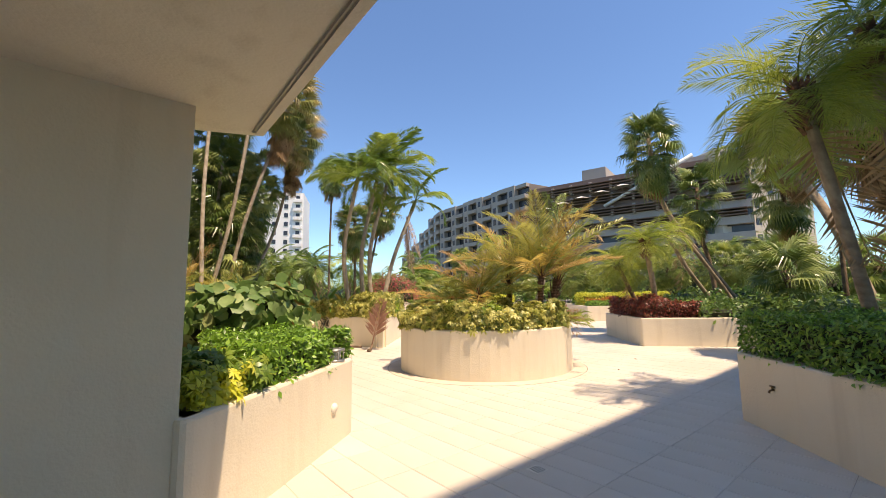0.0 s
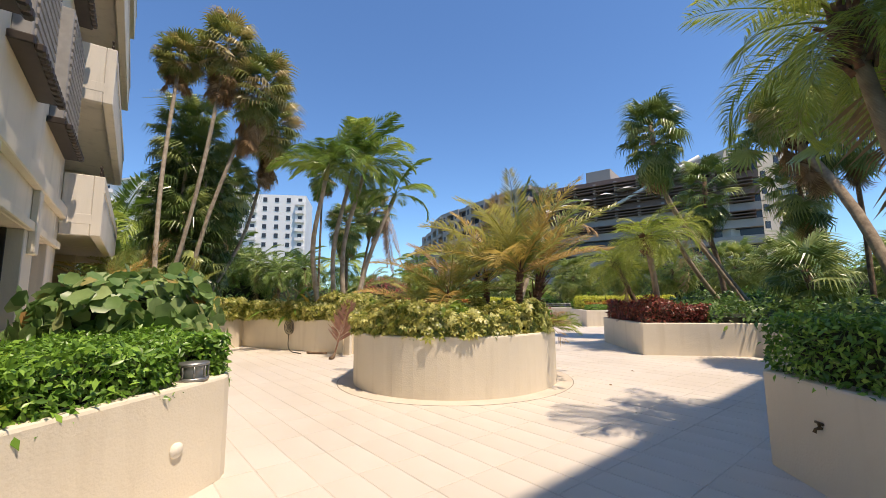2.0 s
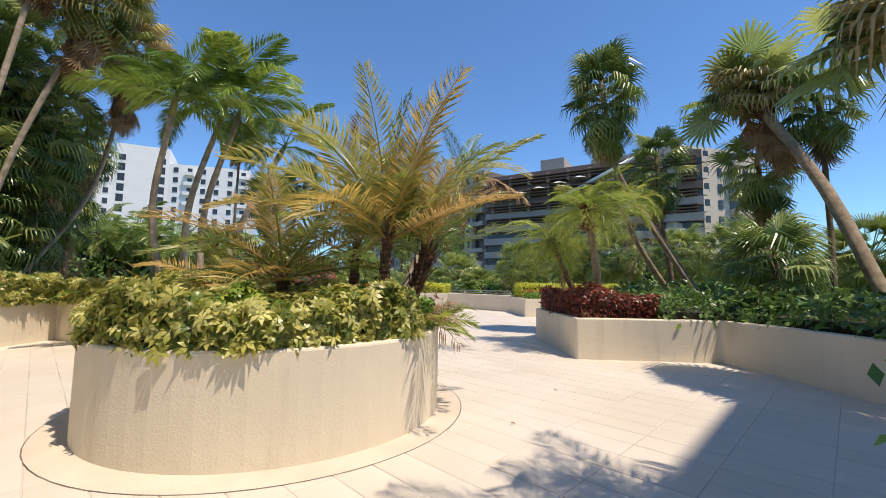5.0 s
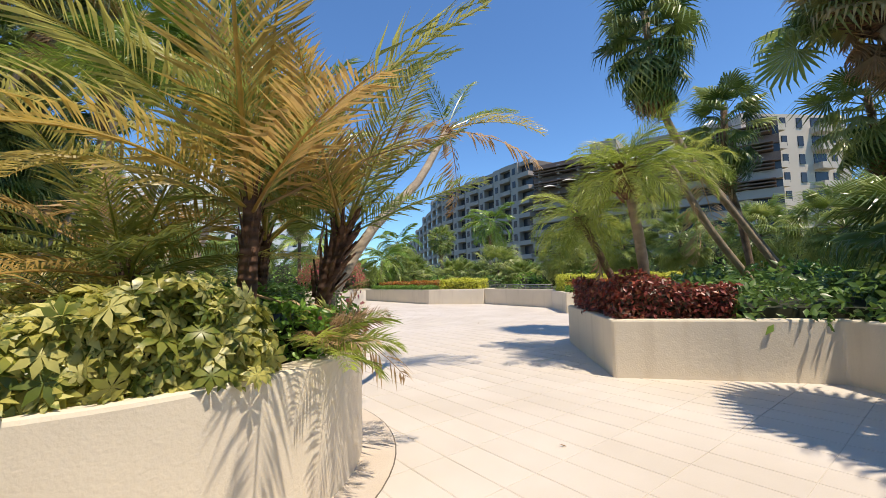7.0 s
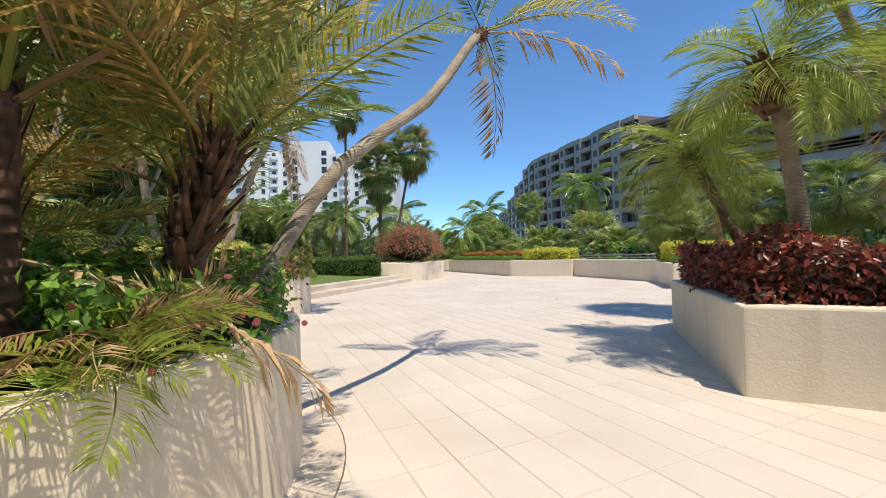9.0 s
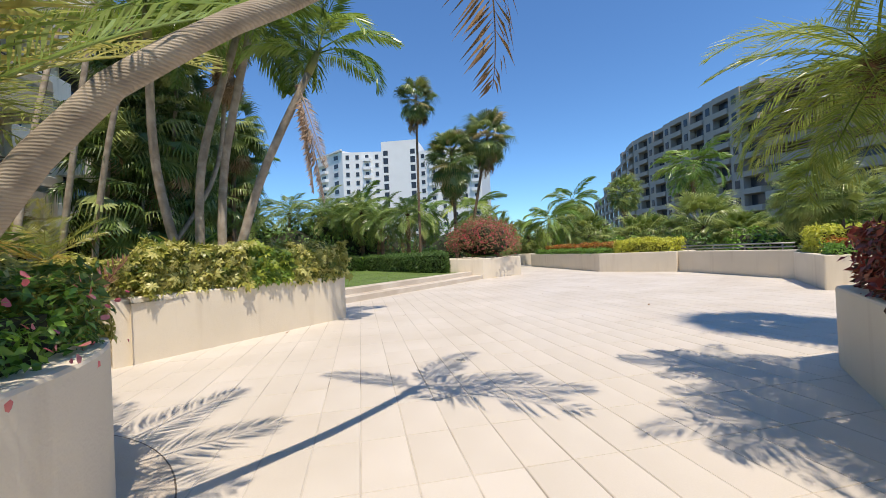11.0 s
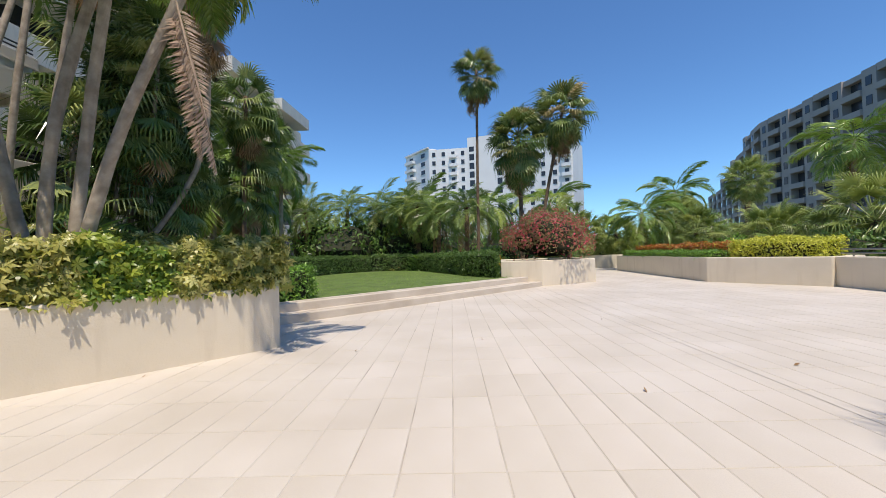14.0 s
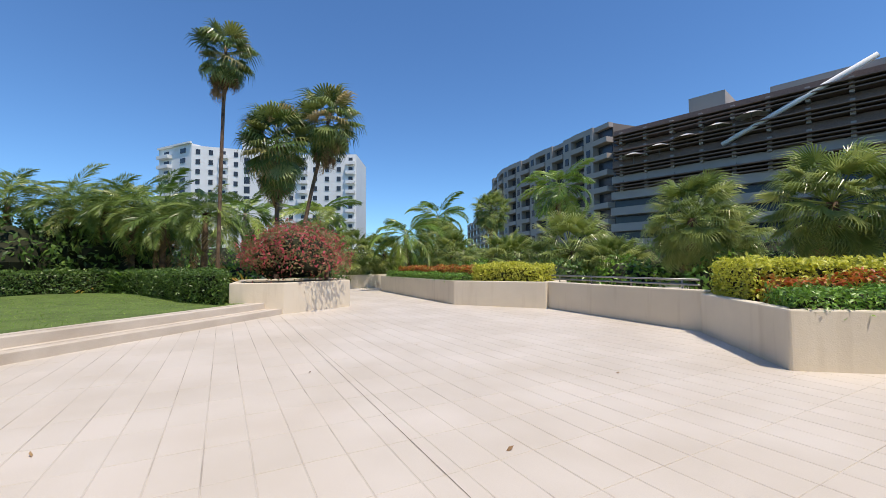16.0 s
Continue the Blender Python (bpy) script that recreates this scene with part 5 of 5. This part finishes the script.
# sabals and scrub beyond the parapet
for i, (x, y, z, s) in enumerate(((0.9, 32.0, 2.2, 1.5), (4.8, 27.0, 3.1, 1.1), (7.9, 25.9, 3.3, 1.15), (-4.6, 39.3, 5.6, 1.0), (-9.5, 42, 3.6, 1.4), (2.6, 30, 1.4, 1.0), (-2.5, 34, 1.8, 1.2), (10.2, 24.2, 3.4, 1.15), (12.2, 21.4, 3.2, 1.15), (12.6, 17.5, 3.0, 1.15), (-6.5, 36.5, 2.2, 1.2), (6.3, 30, 2.6, 1.15), (-12.6, 34.5, 2.4, 1.2), (-11.5, 36.8, 2.4, 1.1), (12.3, 12.0, 2.4, 0.9), (13.5, 8.0, 2.4, 0.9))):
    palm("sabal_palm", "bushy sabal palm with pale green fan leaves", [(x, y, -0.06), (x, y, z * 0.55), (x, y, z * 0.92)], 0.16, 0.14, BARK_BROWN, SABAL, 88, s * 1.15, (-1.1, 1.35), FANS_DEAD, 8, (-1.5, -1.0), 0, 0, 130 + i, "sabal palms")
for i, (x, y, z, s) in enumerate(((-0.4, 42, 7.0, 1.5), (-10.4, 44, 5.5, 1.4), (-8.5, 33.5, 3.2, 1.2), (-24, 30, 5.5, 1.6), (-18, 31, 4.6, 1.5), (-15, 34, 4.6, 1.5), (-21, 15.5, 4.6, 1.7), (-17.5, 13.5, 4.8, 1.7))):
    palm("coconut_palm", "distant coconut palm with drooping fronds", [(x, y, -0.06), (x + 0.1, y, z * 0.5), (x + 0.2, y, z)], 0.15, 0.1, BARK_GREY, FEATHER, 20, s, (-0.8, 1.3), FEATHER_DEAD, 2, (-1.5, -1.2), 0, 0, 160 + i, "coconut palms")
rr = random.Random(12)
for i in range(44):
    a = radians(-66 + i * 3.3)
    d = rr.uniform(40, 60) if -50 < -66 + i * 3.3 < 28 else rr.uniform(24, 34)
    x, y = 1 + d * math.sin(a), 10 + d * math.cos(a)
    mound("tree", "leafy green tree in the distance", "tree", (x, y, 1.6), (rr.uniform(3, 4.5), 3.2, rr.uniform(2.0, 3.4)), LEAF, DARK_LEAF if i % 3 else HEDGE_LEAF, 0.3, 1000, 200 + i, 0.9, "distant trees", stem=0.2)
for i, (x, y) in enumerate(((8.2, 16.2), (9.5, 15.0), (10.8, 16.8), (5.5, 26.5), (8, 28), (3, 28.3), (0.5, 29), (-3.5, 31), (-12, 29.8), (-14.5, 27.2), (-10.2, 27.8), (-18.5, 26))):
    mound("shrub", "loose mixed green garden shrub", "shrub", (x, y, 0.8), (1.4, 1.3, 1.0), LEAF, HEDGE_LEAF if i % 2 else DARK_LEAF, 0.22, 700, 240 + i, 0.9, "green shrubs", stem=0.05)

def strap_data(seed, mat, length=0.75, width=0.05):
    r = random.Random(seed)
    v, f = [], []
    for k in range(26):
        yaw, rise = k * 2.4, r.uniform(0.3, 1.35)
        ln = length * r.uniform(0.7, 1.1)
        d = Vector((math.cos(yaw), math.sin(yaw), 0))
        sdv = Vector((-d.y, d.x, 0)) * width
        p, e = Vector((0, 0, 0)), rise
        row = []
        for j in range(5):
            w = (0.7, 1.0, 0.9, 0.6, 0.05)[j]
            row.append((p + sdv * w, p - sdv * w))
            p = p + (d * math.cos(e) + Vector((0, 0, math.sin(e)))) * ln / 4
            e -= 0.35
        b = len(v)
        for q in row:
            v += q
        f += [(b + 2 * j, b + 2 * j + 1, b + 2 * j + 3, b + 2 * j + 2) for j in range(4)]
    return mesh_from("leaves", v, f, mat)


STRAPS = [strap_data(1, BROMEL), strap_data(2, BROMEL, 0.9, 0.035), strap_data(3, GOLD_LEAF, 0.8, 0.06), strap_data(4, HEDGE_LEAF, 1.0, 0.05)]
rr = random.Random(3)
for i, (x, y, z) in enumerate(((-7.3, 10.0, 0.85), (-6.6, 9.9, 0.85), (-7.9, 10.4, 0.85), (-6.1, 9.3, 0.85), (-7.0, 10.8, 0.85), (-8.9, 5.2, 0.85), (-9.2, 6.3, 0.85), (-8.9, 8.4, 0.85), (-9.4, 7.4, 0.85), (-5.4, 9.1, 0.85), (-14.5, 24.0, 0.3), (-16.2, 23.4, 0.3), (-18.0, 23.0, 0.3), (-10.8, 24.2, 0.3), (-12.4, 24.2, 0.3))):
    ob = thing("bromeliad", "strap-leaved plant in bronze, green and gold", "plant", "bromeliads", (x, y, z))
    c = child("leaves", STRAPS[i % 4], ob, "", Matrix.Translation((x, y, z)) @ Matrix.Rotation(rr.random() * 6, 4, 'Z') @ Matrix.Scale(rr.uniform(1.1, 1.7), 4))


for i, (x, y, z) in enumerate(((-8.7, 7.9, 1.5), (-9.3, 6.2, 1.6), (-8.5, 5.4, 1.3), (-9.9, 7.5, 1.9))):
    palm("areca_palm", "small golden areca palm beside the building", [(x, y, 0.82), (x + 0.03, y, z * 0.8), (x, y, z)], 0.05, 0.04, SHAFT, GOLD[:2] + PYGMY[:1], 14, 0.8, (0.2, 1.35), seed=300 + i, group="areca palms")

# ---- small things ----
def light_box(x, y, z, yaw):
    ob = thing("garden_light", "small grey louvred garden light on the wall top", "light", "garden lights", (x, y, z))
    for dz in (0.0, 0.11):
        child("plate", tube("plate", [(x, y, z + dz), (x, y, z + dz + 0.02)], [0.11, 0.11], METAL, 16), ob)
    child("lens", tube("lens", [(x, y, z + 0.02), (x, y, z + 0.11)], [0.07, 0.07], CANVAS, 12), ob)
    for k in range(8):
        a = k * math.pi / 4
        child("fin", tube("fin", [(x + 0.1 * math.cos(a), y + 0.1 * math.sin(a), z + 0.02), (x + 0.1 * math.cos(a), y + 0.1 * math.sin(a), z + 0.11)], [0.008, 0.008], METAL, 5), ob)


light_box(-2.03, 0.5, 0.78, 0)
light_box(-3.9, 8.15, 0.9, 0)
tap = thing("garden_tap", "tarnished brass garden tap on the planter wall", "tap", "", (2.45, 1.0, 0.44))
child("pipe", tube("pipe", [(2.47, 1.0, 0.45), (2.435, 1.0, 0.45), (2.41, 1.0, 0.445), (2.4, 1.0, 0.42)], [0.011, 0.011, 0.01, 0.012], BRASS, 8), tap)
child("handle", tube("handle", [(2.435, 0.965, 0.485), (2.435, 1.035, 0.485)], [0.009, 0.009], BRASS, 8), tap)
child("stem", tube("stem", [(2.435, 1.0, 0.45), (2.435, 1.0, 0.485)], [0.01, 0.01], BRASS, 8), tap)
cover = thing("wall_outlet", "small domed outlet cover on the planter wall", "outlet", "", (-1.9, 0.35, 0.3))
child("dome", tube("dome", [(-1.95, 0.27, 0.36), (-1.915, 0.27, 0.36), (-1.90, 0.27, 0.355)], [0.052, 0.05, 0.03], CONCRETE, 12), cover)


def drain(x, y):
    ob = thing("floor_drain", "small square metal floor drain", "drain", "floor drains", (x, y, 0))
    m = Matrix.Translation((x, y, 0)) @ Matrix.Rotation(radians(47), 4, 'Z')
    child("plate", box_data("plate", (-0.065, -0.065, 0.0), (0.065, 0.065, 0.005), CONCRETE, 0.002), ob, "", m)
    # slots are near-black strips on the plate, painting the shade of open gaps
    for k in range(5):
        child("slot", box_data("slot", (-0.05, -0.05 + k * 0.022, 0.005), (0.05, -0.042 + k * 0.022, 0.0058), DARK, 0), ob, "", m)


drain(0.0, -0.05)
drain(-0.06, 9.91)
# fallen frond leaning on the planter corner
ff = thing("fallen_frond", "dry fallen palm frond leaning on the planter", "fallen frond", "", (-3.77, 6.95, 0))
stalk = child("frond", tube("frond", [(0, 0, 0), (0.8, 0, -0.01), (1.6, 0, -0.06)], [0.02, 0.014, 0.004], DRY_RED, 6), ff, "", frond_pose(Vector((-3.78, 6.95, 0.03)), radians(86), 1.0, 0.3, 1.0))
leaflet_mesh = mesh_from("leaflet", [(0, 0, 0), (0.45, 0.05, 0.01), (0.45, -0.05, 0.01), (1, 0, -0.09)], [(0, 2, 1), (1, 2, 3)], DRY_RED)
rr = random.Random(77)
for k in range(56):
    t = 0.25 + 0.74 * k / 55
    for side in (1, -1):
        size = 0.42 * math.sin(math.pi * min(1, 0.18 + 0.8 * t)) ** 0.6 * rr.uniform(0.8, 1.15)
        child("leaflet", leaflet_mesh, stalk, "", Matrix.Translation((1.6 * t, 0, -0.06 * t * t)) @ Matrix.Rotation(side * (1.05 - 0.5 * t + rr.uniform(-0.15, 0.15)), 4, 'Z') @ Matrix.Rotation(-0.4 + rr.uniform(-0.2, 0.2), 4, 'Y') @ Matrix.Scale(size, 4))
child("butt", tube("butt", [(-3.8, 6.85, 0.025), (-3.78, 6.97, 0.06), (-3.775, 7.05, 0.17)], [0.055, 0.04, 0.02], BARK_BROWN, 8), ff, "woody brown butt")
# round wire guard hung on the back planter, with its cable
gd = Vector((0.926, -0.379, 0)).normalized()
gc = Vector((-5.78, 8.45, 0.64))
box = thing("wire_guard", "round dark wire guard hung on the planter wall", "guard", "", (-5.78, 8.45, 0.4))
for r in (0.2, 0.14, 0.08):
    loop = [gc + gd * (r * math.cos(k * math.pi / 12)) + Vector((0, 0, r * math.sin(k * math.pi / 12))) for k in range(25)]
    child("hoop", tube("hoop", loop, [0.009] * 25, DARK, 5), box)
for k in range(6):
    d = (gd * math.cos(k * math.pi / 6) + Vector((0, 0, math.sin(k * math.pi / 6)))) * 0.2
    child("spoke", tube("spoke", [gc - d, gc + d], [0.006, 0.006], DARK, 4), box)
child("cable", tube("cable", smooth_path([gc + Vector((0, -0.01, -0.2)), (-5.75, 8.38, 0.15), (-5.5, 8.1, 0.02), (-5.0, 7.7, 0.02)], 14), [0.012] * 15, DARK, 6), box)
hose = thing("hose_end", "short brown hose end lying on the tiles", "hose", "", (-4.6, 7.85, 0))
child("hose", tube("hose", smooth_path([(-4.9, 7.85, 0.03), (-4.6, 7.75, 0.03), (-4.3, 7.72, 0.03)], 8), [0.03] * 9, BARK_BROWN, 8), hose)
rr = random.Random(9)
for i, (x, y) in enumerate(((-2.2, 13.8), (0.3, 13.2), (1.0, 15.0), (-1.8, 16.4), (-3.0, 12.2), (-1.2, 18.5), (1.9, 17.6), (-3.7, 10.0), (2.6, 5.9), (1.9, 4.6))):
    ob = thing("dry_leaf", "small curled dry leaf on the tiles", "leaf litter", "dry leaves", (x, y, 0))
    child("blade", mesh_from("blade", [(0, 0, 0), (0.05, 0.02, 0.03), (0.05, -0.02, 0.004), (0.11, 0.0, 0.04)], [(0, 2, 1), (1, 2, 3)], DEAD), ob, "", Matrix.Translation((x, y, 0.002)) @ Matrix.Rotation(rr.random() * 6, 4, 'Z') @ Matrix.Scale(0.65, 4))

# ---- paving tiles ----
solid("trim", sweep("trim", [(RC[0] + 2.03 * math.cos(2 * math.pi * i / 72), RC[1] + 2.03 * math.sin(2 * math.pi * i / 72)) for i in range(72)], [(0, 0.0005), (0.012, 0.0022)], DARK_JOINT), "dark joint round the planter's apron", "joint", "structure")
apron = [(RC[0] + 2.02 * math.cos(2 * math.pi * i / 72), RC[1] + 2.02 * math.sin(2 * math.pi * i / 72)) for i in range(72)]
solid("apron", sweep("apron", apron, [(0, -0.004), (0, 0.0025), (0.27, 0.0025)], APRON), "smooth cream ring round the planter foot", "paving", "structure")
j0, j1 = Vector((-6.3, 21.0)), Vector((2.6, 12.78))
jn = Vector((j1.y - j0.y, j0.x - j1.x)).normalized() * 0.0025
solid("trim", mesh_from("trim", [(q.x, q.y, 0.0022) for q in (j0 - jn, j1 - jn, j1 + jn, j0 + jn)], [(3, 2, 1, 0)], DARK_JOINT), "dark movement joint across the terrace", "joint", "structure")
TW, TL, GAP = 0.305, 0.61, 0.006
ta = radians(138)
tu, tv = Vector((math.cos(ta), math.sin(ta))), Vector((-math.sin(ta), math.cos(ta)))
hx, hy = TL / 2 - 0.002, TW / 2 - GAP / 2
tile_v = [(-hx, -hy, -0.005), (hx, -hy, -0.005), (hx, hy, -0.005), (-hx, hy, -0.005), (-hx + 0.002, -hy + 0.004, 0), (hx - 0.002, -hy + 0.004, 0), (hx - 0.002, hy - 0.004, 0), (-hx + 0.002, hy - 0.004, 0)]
tile_f = [(4, 5, 6, 7), (0, 1, 5, 4), (1, 2, 6, 5), (2, 3, 7, 6), (3, 0, 4, 7)]
tile_mesh = mesh_from("tile", tile_v, tile_f, TILE)
holes = [ccw(p) for p in (LP, RP, MP, BP, BG, FR, RB, circle, lawn_poly)]
cells = []
for i in range(-70, 71):
    for j in range(-140, 141):
        p = tu * (i * TL) + tv * (j * TW) + Vector((-2, 12))
        if -12.5 < p.x < 10 and -7 < p.y < 38:
            cells.append((p.x, p.y))
cx, cy = np.array([c[0] for c in cells]), np.array([c[1] for c in cells])
free = np.ones(len(cells), bool)
for h in holes:
    free &= ~in_poly(ccw([tuple(p) for p in offset_line(h, 0.3, True)]), cx, cy)
cx, cy = cx[free], cy[free]
rot = Matrix.Rotation(ta, 4, 'Z')
near = (np.abs(cx - 0.6) < 2.3) & (cy > -2.2) & (cy < 3.6) | (np.abs(cx - 1.2) < 2.0) & (cy > 8.0) & (cy < 13.0)
rng = np.random.default_rng(2)
order = np.flatnonzero(near)[:300]
rest = np.setdiff1d(np.arange(len(cx)), order)
for k in order:
    ob = new("tile", tile_mesh)
    ob.parent = floor
    ob.matrix_basis = Matrix.Translation((cx[k], cy[k], rng.uniform(-0.0012, 0.001))) @ rot @ Matrix.Rotation(rng.normal(0, 0.0012), 4, 'Y')
R2 = np.array([[math.cos(ta), math.sin(ta), 0], [-math.sin(ta), math.cos(ta), 0], [0, 0, 1]])
tvv = np.array(tile_v) @ R2
V = (tvv[None] + np.stack([cx[rest], cy[rest], rng.uniform(-0.0012, 0.001, len(rest))], 1)[:, None, :]).reshape(-1, 3)
F = [tuple(int(q) + 8 * k for q in f) for k in range(len(rest)) for f in tile_f]
joined = child("tiles", mesh_from("tiles", V, F, TILE), floor)
tagged(joined, kind="stuff")
